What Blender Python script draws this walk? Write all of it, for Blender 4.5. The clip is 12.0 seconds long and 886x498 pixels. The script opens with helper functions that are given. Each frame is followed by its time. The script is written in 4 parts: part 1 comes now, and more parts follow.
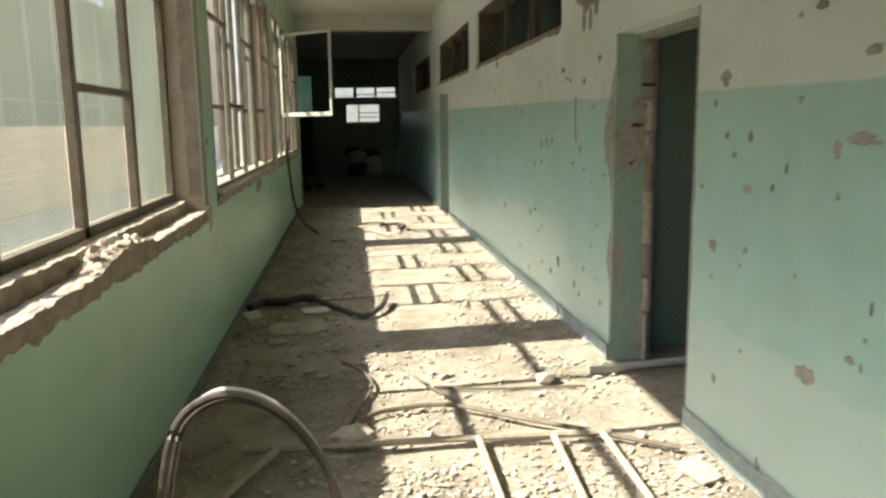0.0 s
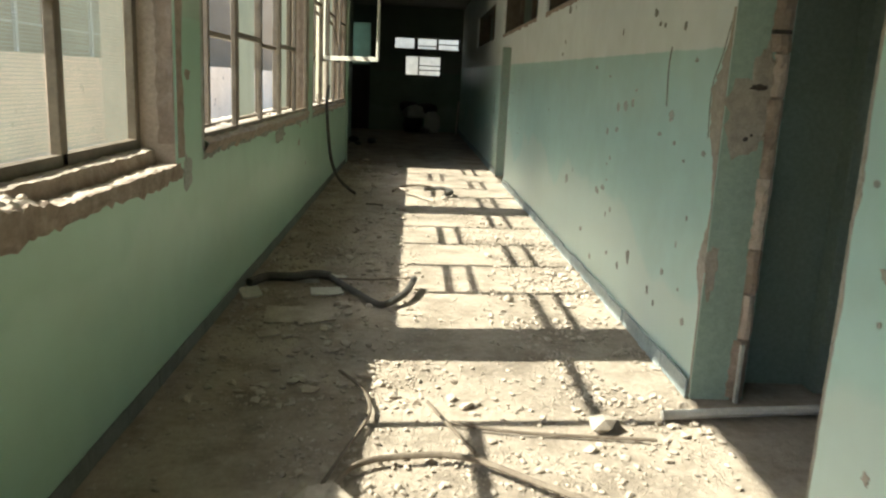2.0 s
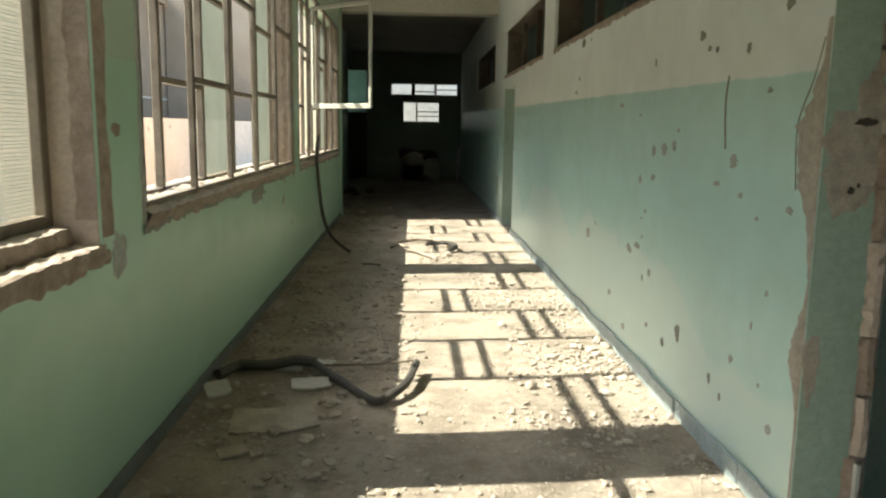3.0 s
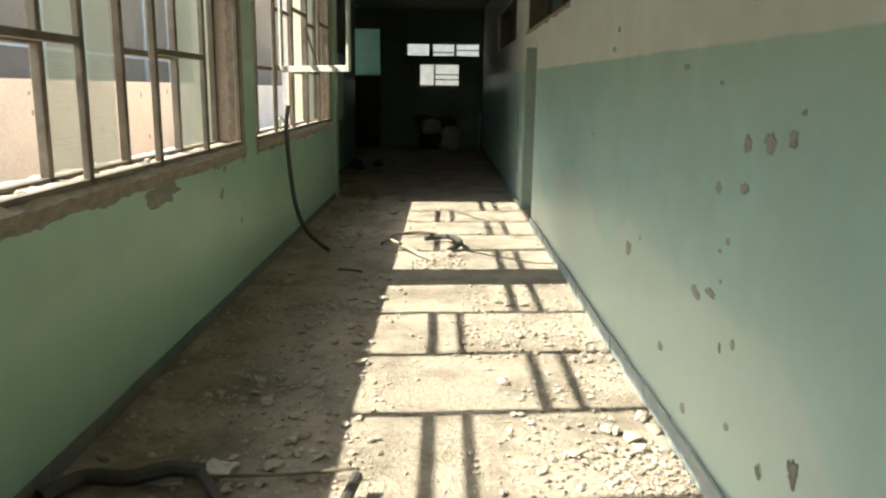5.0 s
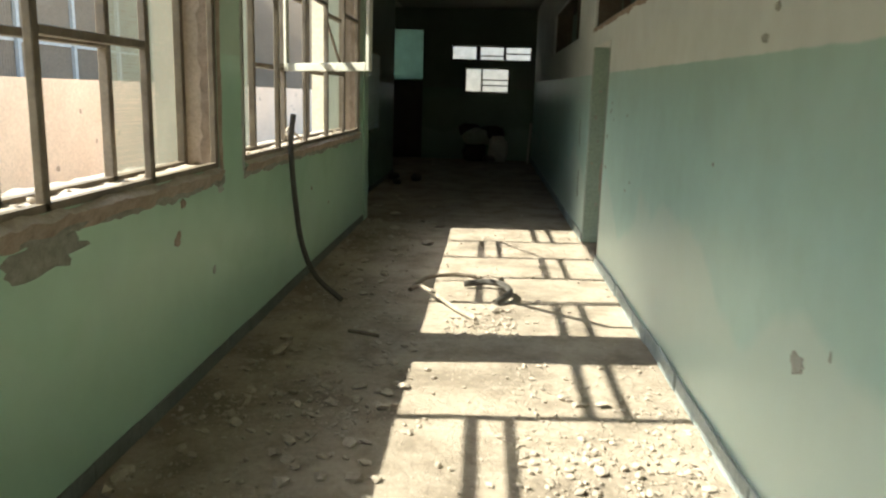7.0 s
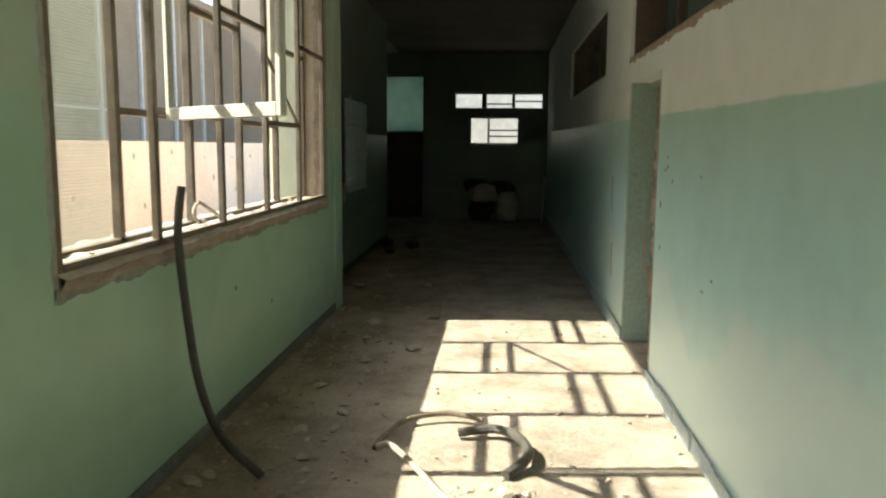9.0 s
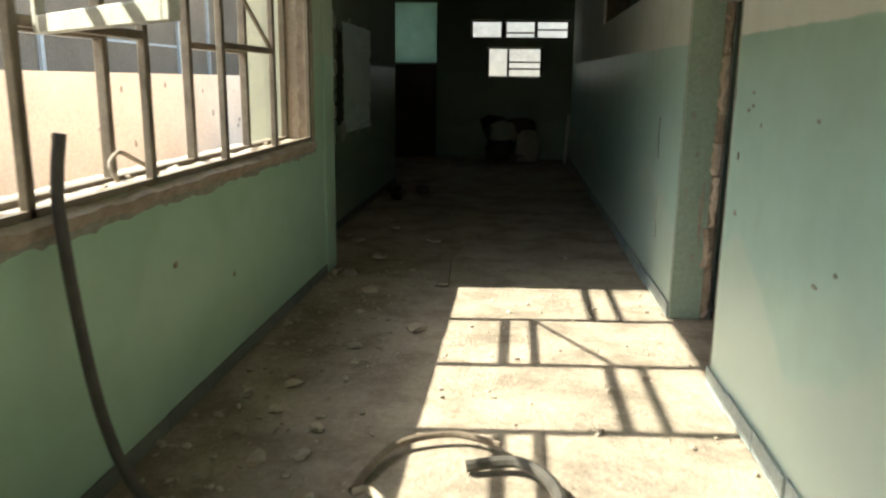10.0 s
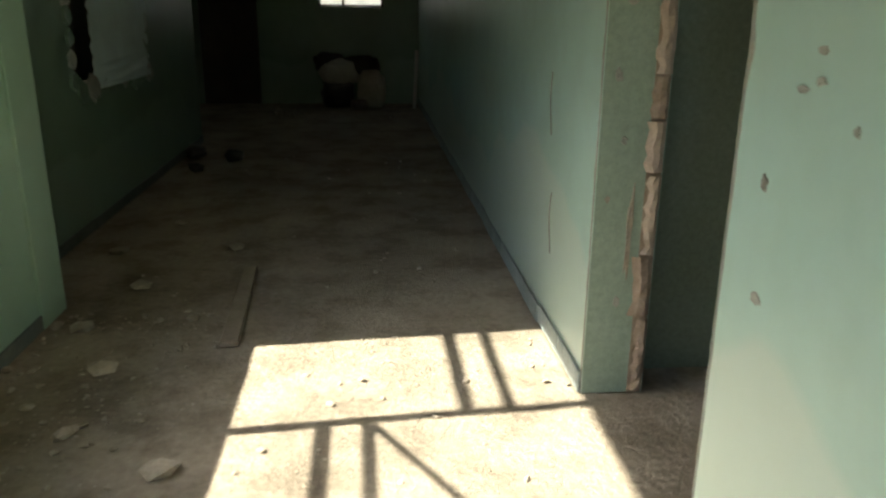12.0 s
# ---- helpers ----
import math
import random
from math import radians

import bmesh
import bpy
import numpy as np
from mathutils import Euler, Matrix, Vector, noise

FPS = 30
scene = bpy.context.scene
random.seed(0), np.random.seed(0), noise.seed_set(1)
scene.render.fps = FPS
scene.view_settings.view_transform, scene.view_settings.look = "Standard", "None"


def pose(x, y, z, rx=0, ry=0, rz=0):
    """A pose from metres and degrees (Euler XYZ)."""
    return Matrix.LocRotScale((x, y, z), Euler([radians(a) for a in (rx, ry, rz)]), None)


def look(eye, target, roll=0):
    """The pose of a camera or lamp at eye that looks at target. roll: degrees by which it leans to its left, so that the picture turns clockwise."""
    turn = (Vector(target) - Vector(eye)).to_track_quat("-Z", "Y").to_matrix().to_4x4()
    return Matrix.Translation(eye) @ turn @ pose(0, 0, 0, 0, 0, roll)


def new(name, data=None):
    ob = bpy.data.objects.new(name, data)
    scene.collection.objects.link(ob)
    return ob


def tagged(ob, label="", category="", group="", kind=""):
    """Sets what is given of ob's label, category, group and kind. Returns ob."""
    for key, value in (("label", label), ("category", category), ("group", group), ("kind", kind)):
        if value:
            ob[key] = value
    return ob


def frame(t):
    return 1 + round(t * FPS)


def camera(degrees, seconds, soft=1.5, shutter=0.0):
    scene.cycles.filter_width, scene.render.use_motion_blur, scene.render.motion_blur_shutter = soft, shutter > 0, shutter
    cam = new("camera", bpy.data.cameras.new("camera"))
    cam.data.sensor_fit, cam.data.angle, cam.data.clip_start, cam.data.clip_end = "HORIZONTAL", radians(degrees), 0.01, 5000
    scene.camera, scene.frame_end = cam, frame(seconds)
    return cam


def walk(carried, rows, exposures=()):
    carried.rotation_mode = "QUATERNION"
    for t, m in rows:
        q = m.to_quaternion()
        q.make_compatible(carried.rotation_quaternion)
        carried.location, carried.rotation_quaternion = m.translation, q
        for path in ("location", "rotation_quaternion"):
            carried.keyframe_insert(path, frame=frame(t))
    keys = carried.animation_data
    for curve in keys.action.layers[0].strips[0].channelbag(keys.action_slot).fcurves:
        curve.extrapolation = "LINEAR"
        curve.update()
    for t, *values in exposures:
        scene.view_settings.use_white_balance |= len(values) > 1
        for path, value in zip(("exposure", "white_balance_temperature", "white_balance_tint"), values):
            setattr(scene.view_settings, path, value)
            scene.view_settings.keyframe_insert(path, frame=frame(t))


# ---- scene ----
cam = camera(60.4, 12.0, soft=2.2, shutter=0.4)
EXPOSURE = 2.22
PATH = [
    (0, (0.165, -0.017, 1.535), (0.404, 1.943, 1.212), -0.8),
    (0.5, (0.188, 0.264, 1.478), (0.325, 2.219, 1.079), -0.1),
    (1, (0.319, 0.601, 1.484), (0.443, 2.568, 1.14), 1.1),
    (1.5, (0.387, 0.839, 1.507), (0.492, 2.803, 1.144), 1.3),
    (2, (0.397, 1.146, 1.469), (0.492, 3.098, 1.042), 2.8),
    (2.5, (0.402, 1.656, 1.506), (0.513, 3.628, 1.19), -1.1),
    (3, (0.423, 2.057, 1.473), (0.506, 4.031, 1.159), 0.9),
    (3.5, (0.527, 2.472, 1.515), (0.616, 4.442, 1.181), 0.2),
    (5.5, (0.838, 4.197, 1.529), (0.831, 6.153, 1.113), 1.0),
    (6, (0.888, 4.551, 1.468), (0.965, 6.524, 1.145), -1.4),
    (6.5, (0.746, 4.997, 1.524), (0.729, 6.961, 1.144), 0.5),
    (8.5, (0.777, 6.986, 1.543), (0.575, 8.933, 1.136), 1.6),
    (9, (0.796, 7.56, 1.56), (0.652, 9.537, 1.294), 0.5),
    (9.5, (0.746, 8.099, 1.526), (0.56, 10.065, 1.21), 0.7),
    (10, (0.76, 8.698, 1.544), (0.577, 10.642, 1.113), 0.7),
    (10.5, (0.776, 9.233, 1.544), (0.812, 11.188, 1.122), -0.8),
    (11, (0.851, 9.801, 1.504), (0.877, 11.748, 1.045), -0.7),
    (11.5, (0.92, 10.302, 1.496), (1.02, 12.24, 1.012), -0.4),
    (12, (0.921, 10.848, 1.576), (1.112, 12.748, 0.978), 0.7),
]
walk(cam, [(t, look(eye, target, roll)) for t, eye, target, roll in PATH], [(t, EXPOSURE + e, k, 3) for t, e, k in ((0, -0.10, 6420), (0.5, -0.17, 6400), (1, -0.20, 6400), (3, -0.13, 6410), (5.5, -0.20, 6450), (6.5, -0.18, 6480), (9, 0.03, 6600), (11, 0.13, 6660), (12, 0.29, 6660))])

# ---- world, sun, exposure ----
SUN_RUN, SUN_DRIFT = 0.977, 0.08
sun_dir = Vector((SUN_RUN, SUN_DRIFT * SUN_RUN, -1.0)).normalized()
world = bpy.data.worlds.new("world")
scene.world = world
world.use_nodes = True
wn = world.node_tree.nodes
sky = wn.new("ShaderNodeTexSky")
sky.sky_type = "NISHITA"
sky.sun_disc = False
sky.sun_elevation = math.asin(-sun_dir.z)
sky.sun_rotation = math.atan2(-sun_dir.x, -sun_dir.y)
sky.dust_density = 2.0
wn["Background"].inputs["Strength"].default_value = 0.15
world.node_tree.links.new(sky.outputs[0], wn["Background"].inputs["Color"])
sun_data = bpy.data.lights.new("sun", "SUN")
sun_data.energy, sun_data.angle, sun_data.color = 3.55, radians(0.6), (1.0, 0.93, 0.80)
sun = new("sun", sun_data)
sun.matrix_world = look((-20, 5, 20), Vector((-20, 5, 20)) + sun_dir)

# ---- materials ----
def mat_base(name, rough=0.8, metal=0.0):
    m = bpy.data.materials.new(name)
    m.use_nodes = True
    nt = m.node_tree
    b = nt.nodes["Principled BSDF"]
    b.inputs["Roughness"].default_value = rough
    b.inputs["Metallic"].default_value = metal
    return m, nt, b


def noise_node(nt, scale, detail=6.0, rough=0.6):
    pos = nt.nodes.new("ShaderNodeNewGeometry")
    n = nt.nodes.new("ShaderNodeTexNoise")
    n.inputs["Scale"].default_value = scale
    n.inputs["Detail"].default_value = detail
    n.inputs["Roughness"].default_value = rough
    nt.links.new(pos.outputs["Position"], n.inputs["Vector"])
    return n


def ramp(nt, src, stops):
    r = nt.nodes.new("ShaderNodeValToRGB")
    e = r.color_ramp.elements
    while len(e) < len(stops):
        e.new(0.5)
    for k, (p, c) in enumerate(stops):
        e[k].position = p
        e[k].color = (*c, 1) if len(c) == 3 else c
    nt.links.new(src, r.inputs[0])
    return r


def mix(nt, fac, a, b, mode="MIX"):
    x = nt.nodes.new("ShaderNodeMix")
    x.data_type = "RGBA"
    x.blend_type = mode
    for sock, v in ((x.inputs[0], fac), (x.inputs[6], a), (x.inputs[7], b)):
        if isinstance(v, (int, float)):
            sock.default_value = v
        elif isinstance(v, tuple):
            sock.default_value = (*v, 1)
        else:
            nt.links.new(v, sock)
    return x.outputs[2]


def bump(nt, b, src, strength, dist):
    n = nt.nodes.new("ShaderNodeBump")
    n.inputs["Strength"].default_value = strength
    n.inputs["Distance"].default_value = dist
    nt.links.new(src, n.inputs["Height"])
    nt.links.new(n.outputs[0], b.inputs["Normal"])


def mottled(name, dark, light, coarse=1.5, fine=40.0, rough=0.85, metal=0.0, relief=0.4, dist=0.004):
    """Two scales of variation between two real colours, with a fine relief."""
    m, nt, b = mat_base(name, rough, metal)
    n1, n2 = noise_node(nt, coarse), noise_node(nt, fine, 8, 0.7)
    a = ramp(nt, n1.outputs[0], [(0.3, dark), (0.7, light)])
    g = ramp(nt, n2.outputs[0], [(0.25, (0.72, 0.72, 0.72)), (0.75, (1.12, 1.12, 1.12))])
    nt.links.new(mix(nt, 1.0, a.outputs[0], g.outputs[0], "MULTIPLY"), b.inputs["Base Color"])
    bump(nt, b, n2.outputs[0], relief, dist)
    return m


def wall_paint(name, green_a, green_b, upper, line, rise=0.0, dust=0.62):
    """Oil-paint dado below a distempered upper wall, with grime, scuffs and fine roller relief."""
    m, nt, b = mat_base(name, 0.45)
    geo = nt.nodes.new("ShaderNodeNewGeometry")
    sep = nt.nodes.new("ShaderNodeSeparateXYZ")
    nt.links.new(geo.outputs["Position"], sep.inputs[0])
    n1, n2, n3 = noise_node(nt, 0.8, 4), noise_node(nt, 5.0, 8, 0.6), noise_node(nt, 120.0, 3)
    wob = nt.nodes.new("ShaderNodeMath")
    wob.operation = "MULTIPLY_ADD"
    wob.inputs[1].default_value = 0.03
    nt.links.new(n2.outputs[0], wob.inputs[0])
    lift = nt.nodes.new("ShaderNodeMath")
    lift.operation = "MULTIPLY_ADD"
    lift.inputs[1].default_value = -rise
    nt.links.new(sep.outputs[1], lift.inputs[0])
    nt.links.new(sep.outputs[2], lift.inputs[2])
    nt.links.new(lift.outputs[0], wob.inputs[2])
    step = nt.nodes.new("ShaderNodeMapRange")
    step.inputs[1].default_value, step.inputs[2].default_value = line, line + 0.012
    nt.links.new(wob.outputs[0], step.inputs[0])
    green = ramp(nt, n1.outputs[0], [(0.35, green_a), (0.65, green_b)])
    chalk = ramp(nt, n1.outputs[0], [(0.3, tuple(0.86 * c for c in upper)), (0.7, upper)])
    col = mix(nt, step.outputs[0], green.outputs[0], chalk.outputs[0])
    grime = ramp(nt, n2.outputs[0], [(0.25, (0.80, 0.79, 0.75)), (0.6, (1, 1, 1))])
    col = mix(nt, 0.35, col, grime.outputs[0], "MULTIPLY")
    # chalky wash marks that ran down the lower wall and dried with wavy upper edges
    n4 = noise_node(nt, 0.62, 3, 0.45)
    tide = nt.nodes.new("ShaderNodeMath")
    tide.operation = "MULTIPLY_ADD"
    tide.inputs[1].default_value = 2.2
    nt.links.new(n4.outputs[0], tide.inputs[0])
    nt.links.new(sep.outputs[2], tide.inputs[2])
    mark = nt.nodes.new("ShaderNodeMapRange")
    mark.inputs[1].default_value, mark.inputs[2].default_value = 1.74, 1.82
    mark.inputs[3].default_value, mark.inputs[4].default_value = dust, 0.0
    nt.links.new(tide.outputs[0], mark.inputs[0])
    col = mix(nt, mark.outputs[0], col, (0.57, 0.67, 0.60))
    nt.links.new(col, b.inputs["Base Color"])
    rg = nt.nodes.new("ShaderNodeMapRange")
    rg.inputs[3].default_value, rg.inputs[4].default_value = 0.38, 0.9
    nt.links.new(step.outputs[0], rg.inputs[0])
    nt.links.new(rg.outputs[0], b.inputs["Roughness"])
    bump(nt, b, n3.outputs[0], 0.15, 0.002)
    return m


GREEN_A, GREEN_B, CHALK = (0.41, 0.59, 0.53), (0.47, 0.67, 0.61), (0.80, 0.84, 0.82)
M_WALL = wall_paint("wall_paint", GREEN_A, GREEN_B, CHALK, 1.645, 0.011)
# corridor paint for the window side: greener, and darkened for the shade on it
M_WALL_L = wall_paint("wall_paint_window_side_shaded", (0.30, 0.465, 0.34), (0.35, 0.525, 0.39), (0.43, 0.54, 0.43), 1.735, 0.0, 0.12)
# green for the far walls, darkened to carry the dimness there in the colour
M_WALL_SHADED = wall_paint("shaded_green_paint", (0.13, 0.21, 0.14), (0.17, 0.26, 0.18), (0.20, 0.25, 0.19), 1.735, 0.0, 0.1)
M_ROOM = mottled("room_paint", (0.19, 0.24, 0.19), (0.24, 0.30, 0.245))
M_GREEN = mottled("green_reveal_paint", (0.31, 0.41, 0.33), (0.37, 0.48, 0.40), 3, 30, 0.5, 0, 0.12, 0.002)
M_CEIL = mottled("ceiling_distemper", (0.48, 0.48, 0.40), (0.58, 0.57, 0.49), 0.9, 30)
# ceiling distemper again, darkened so the shade beyond the beam is in the colour
M_CEIL_SHADED = mottled("shaded_distemper", (0.20, 0.19, 0.155), (0.30, 0.285, 0.235), 0.9, 30)
M_FLOOR = mottled("dusty_floor", (0.275, 0.232, 0.182), (0.455, 0.39, 0.31), 1.3, 24, 0.95, 0, 0.9, 0.02)
def floor_dirt(m):
    """Patches of dark trodden dirt and pale dust over the floor colour."""
    nt = m.node_tree
    b = nt.nodes["Principled BSDF"]
    src = b.inputs["Base Color"].links[0].from_socket
    n = noise_node(nt, 2.6, 8, 0.7)
    r = ramp(nt, n.outputs[0], [(0.40, (0.62, 0.60, 0.57)), (0.52, (1, 1, 1))])
    nt.links.new(mix(nt, 0.6, src, r.outputs[0], "MULTIPLY"), b.inputs["Base Color"])


floor_dirt(M_FLOOR)
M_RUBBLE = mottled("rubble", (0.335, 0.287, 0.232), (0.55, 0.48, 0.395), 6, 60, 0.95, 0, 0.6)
M_PLASTER = mottled("bare_plaster", (0.26, 0.20, 0.155), (0.44, 0.355, 0.285), 12, 70, 0.95, 0, 0.9, 0.008)
M_FLAKE = mottled("flaked_paint_ground", (0.34, 0.31, 0.255), (0.50, 0.45, 0.375), 22, 90, 0.95, 0, 0.9, 0.006)
M_CEMENT = mottled("grey_render", (0.32, 0.34, 0.30), (0.46, 0.46, 0.415), 14, 80, 0.95, 0, 0.8)
M_HOLE = mottled("crater_dark", (0.20, 0.20, 0.17), (0.31, 0.305, 0.265), 20, 90, 0.95)
M_FRAME = mottled("old_steel_frame", (0.105, 0.082, 0.055), (0.20, 0.165, 0.118), 7, 60, 0.6, 0.0, 0.3)
M_FRAME_PALE = mottled("pale_painted_frame", (0.40, 0.40, 0.34), (0.56, 0.55, 0.48), 7, 60, 0.5)
M_SKIRT = mottled("skirting_tile", (0.27, 0.33, 0.33), (0.42, 0.48, 0.47), 5, 40, 0.6)
M_SKIRT_L = mottled("grey_skirting", (0.12, 0.13, 0.12), (0.18, 0.19, 0.17), 5, 40, 0.7)
M_RUST = mottled("dusty_iron", (0.13, 0.10, 0.075), (0.24, 0.20, 0.15), 9, 60, 0.7, 0.3)
M_DUSTBAR = mottled("dust_covered_iron", (0.30, 0.25, 0.19), (0.46, 0.40, 0.32), 9, 60, 0.9, 0.0)
M_CHAIR = mottled("worn_chair_tube", (0.06, 0.045, 0.038), (0.17, 0.135, 0.11), 14, 70, 0.35, 0.4)
M_HOSE = mottled("black_rubber", (0.035, 0.032, 0.028), (0.085, 0.078, 0.065), 9, 60, 0.6)
M_PIPE = mottled("pale_conduit", (0.42, 0.42, 0.38), (0.60, 0.59, 0.53), 9, 60, 0.5)
M_BOARD = mottled("white_board", (0.50, 0.49, 0.44), (0.66, 0.64, 0.58), 6, 40, 0.7)
M_DARK = mottled("dark_brown_wood", (0.035, 0.028, 0.022), (0.065, 0.052, 0.040), 5, 50, 0.6)
M_WOODB = mottled("brown_dusty_timber", (0.085, 0.066, 0.045), (0.16, 0.13, 0.092), 5, 40, 0.8)
M_WOOD = mottled("grey_timber", (0.24, 0.20, 0.15), (0.36, 0.30, 0.23), 6, 40, 0.8)
M_YARD = mottled("yard_earth", (0.56, 0.46, 0.36), (0.66, 0.56, 0.45), 0.5, 14, 0.95)
M_YARDWALL = mottled("yard_wall_render", (0.66, 0.54, 0.425), (0.76, 0.64, 0.52), 0.9, 22, 0.95)
M_FACADE = mottled("weathered_cladding", (0.30, 0.235, 0.165), (0.38, 0.305, 0.22), 0.6, 18, 0.95)
M_REVEAL = mottled("reveal_plaster", (0.44, 0.36, 0.29), (0.56, 0.47, 0.39), 4, 50, 0.95)
def sheet_mat(name, colour, share):
    m, nt, b = mat_base(name, 0.7)
    b.inputs["Base Color"].default_value = (*colour, 1)
    t = nt.nodes.new("ShaderNodeBsdfTranslucent")
    n = noise_node(nt, 3.0)
    r = ramp(nt, n.outputs[0], [(0.3, tuple(0.8 * c for c in colour)), (0.7, colour)])
    nt.links.new(r.outputs[0], t.inputs["Color"])
    nt.links.new(r.outputs[0], b.inputs["Base Color"])
    x = nt.nodes.new("ShaderNodeMixShader")
    x.inputs[0].default_value = share
    nt.links.new(b.outputs[0], x.inputs[1])
    nt.links.new(t.outputs[0], x.inputs[2])
    nt.links.new(x.outputs[0], nt.nodes["Material Output"].inputs["Surface"])
    return m


M_WIRE = sheet_mat("pale_screen_mesh", (0.40, 0.43, 0.36), 0.12)
# pale blue that paints daylight on the reveal of the opening
M_LIT_REVEAL = sheet_mat("lit_reveal_blue", (0.58, 0.72, 0.70), 0.03)
M_FROST = sheet_mat("frosted_green_glass", (0.46, 0.62, 0.56), 0.55)
M_FABRIC = mottled("dusty_cloth", (0.32, 0.26, 0.24), (0.50, 0.44, 0.40), 7, 50, 0.95)

# ---- mesh helpers ----
def mesh_of(bm, name, mat, smooth=False):
    me = bpy.data.meshes.new(name)
    bm.to_mesh(me)
    bm.free()
    me.materials.append(mat)
    if smooth:
        for p in me.polygons:
            p.use_smooth = True
    return me


def part(name, bm, mat, parent=None, label="", smooth=False):
    ob = new(name, mesh_of(bm, name, mat, smooth))
    if parent is not None:
        ob.parent = parent
        ob.matrix_parent_inverse = parent.matrix_world.inverted()
    if label:
        tagged(ob, label)
    return ob


def thing(name, bm, mat, label, category, group="", kind="", smooth=False):
    return tagged(part(name, bm, mat, None, "", smooth), label, category, group, kind)


def root(name, at, label, category, group=""):
    ob = new(name)
    ob.location = at
    bpy.context.view_layer.update()
    return tagged(ob, label, category, group)


def box(bm, x0, x1, y0, y1, z0, z1, bevel=0.0):
    m = Matrix.Translation(((x0 + x1) / 2, (y0 + y1) / 2, (z0 + z1) / 2)) @ Matrix.Diagonal((abs(x1 - x0), abs(y1 - y0), abs(z1 - z0), 1))
    vs = bmesh.ops.create_cube(bm, size=1.0, matrix=m)["verts"]
    if bevel:
        es = list({e for v in vs for e in v.link_edges})
        bmesh.ops.bevel(bm, geom=es, offset=bevel, segments=1, affect="EDGES", profile=0.5)
    return vs


def boxed(*a, bevel=0.0):
    bm = bmesh.new()
    box(bm, *a, bevel=bevel)
    return bm


def slab_wall(axis, a, b, us, zs, empty):
    """A wall between planes a and b of an axis, on a grid of lines us and zs, with cells for which empty(u, z) holds left open."""
    bm = bmesh.new()
    us, zs = sorted(set(us)), sorted(set(zs))
    solid = {(i, j) for i in range(len(us) - 1) for j in range(len(zs) - 1)
             if not empty((us[i] + us[i + 1]) / 2, (zs[j] + zs[j + 1]) / 2)}
    memo = {}

    def vert(w, u, z):
        k = (w, u, z)
        if k not in memo:
            memo[k] = bm.verts.new((w, u, z) if axis == "x" else (u, w, z))
        return memo[k]

    for i, j in solid:
        u0, u1, z0, z1 = us[i], us[i + 1], zs[j], zs[j + 1]
        for w in (a, b):
            bm.faces.new([vert(w, u0, z0), vert(w, u1, z0), vert(w, u1, z1), vert(w, u0, z1)])
        for di, dj, p, q in ((-1, 0, (u0, z0), (u0, z1)), (1, 0, (u1, z0), (u1, z1)), (0, -1, (u0, z0), (u1, z0)), (0, 1, (u0, z1), (u1, z1))):
            if (i + di, j + dj) not in solid:
                bm.faces.new([vert(a, *p), vert(a, *q), vert(b, *q), vert(b, *p)])
    bmesh.ops.recalc_face_normals(bm, faces=bm.faces)
    return bm


def tube(points, radius, sides=8, ends=True):
    """A round bar or hose along a smooth line through a few points."""
    pts = [Vector(p) for p in points]
    line = []
    for k in range(len(pts) - 1):
        p0, p1, p2, p3 = pts[max(k - 1, 0)], pts[k], pts[k + 1], pts[min(k + 2, len(pts) - 1)]
        for s in range(6):
            t = s / 6
            line.append(0.5 * ((2 * p1) + (p2 - p0) * t + (2 * p0 - 5 * p1 + 4 * p2 - p3) * t * t + (3 * p1 - p0 - 3 * p2 + p3) * t ** 3))
    line.append(pts[-1])
    bm = bmesh.new()
    rings = []
    for k, p in enumerate(line):
        d = (line[min(k + 1, len(line) - 1)] - line[max(k - 1, 0)]).normalized()
        side = d.cross(Vector((0, 0, 1)) if abs(d.z) < 0.9 else Vector((1, 0, 0))).normalized()
        up = side.cross(d)
        rings.append([bm.verts.new(p + radius * (math.cos(a) * side + math.sin(a) * up)) for a in [2 * math.pi * q / sides for q in range(sides)]])
    for r0, r1 in zip(rings, rings[1:]):
        for q in range(sides):
            bm.faces.new([r0[q], r0[(q + 1) % sides], r1[(q + 1) % sides], r1[q]])
    if ends:
        bm.faces.new(rings[0][::-1])
        bm.faces.new(rings[-1])
    return bm


def scar(axis, plane, u, z, w, h, seed, depth=0.004, sides=16, jag=0.35):
    """A flake or crater with a ragged edge on a wall plane: a rim that stands proud by depth and a sunken, uneven middle."""
    rng = random.Random(seed)
    bm = bmesh.new()
    s = 1 if depth > 0 else -1
    sides = int(sides * 1.6)
    outer, inner = [], []
    for k in range(sides):
        a = 2 * math.pi * k / sides
        r = 1 + 1.1 * jag * noise.noise(Vector((1.6 * math.cos(a) + seed * 7.3, 1.6 * math.sin(a), seed * 1.7))) + 0.6 * jag * noise.noise(Vector((4 * math.cos(a), 4 * math.sin(a) + seed * 3.1, 0))) + rng.uniform(-0.25, 0.25) * jag
        du, dz = 0.5 * w * r * math.cos(a), 0.5 * h * r * math.sin(a)
        for ring, f, d in ((outer, 1.0, -0.001 * s), (inner, 0.82, depth)):
            p = (plane + d, u + du * f, z + dz * f) if axis == "x" else (u + du * f, plane + d, z + dz * f)
            ring.append(bm.verts.new(p))
    c = bm.verts.new((plane + depth * 0.5, u, z) if axis == "x" else (u, plane + depth * 0.5, z))
    for k in range(sides):
        n = (k + 1) % sides
        bm.faces.new([outer[k], outer[n], inner[n], inner[k]])
        bm.faces.new([inner[k], inner[n], c])
    bmesh.ops.recalc_face_normals(bm, faces=bm.faces)
    return bm


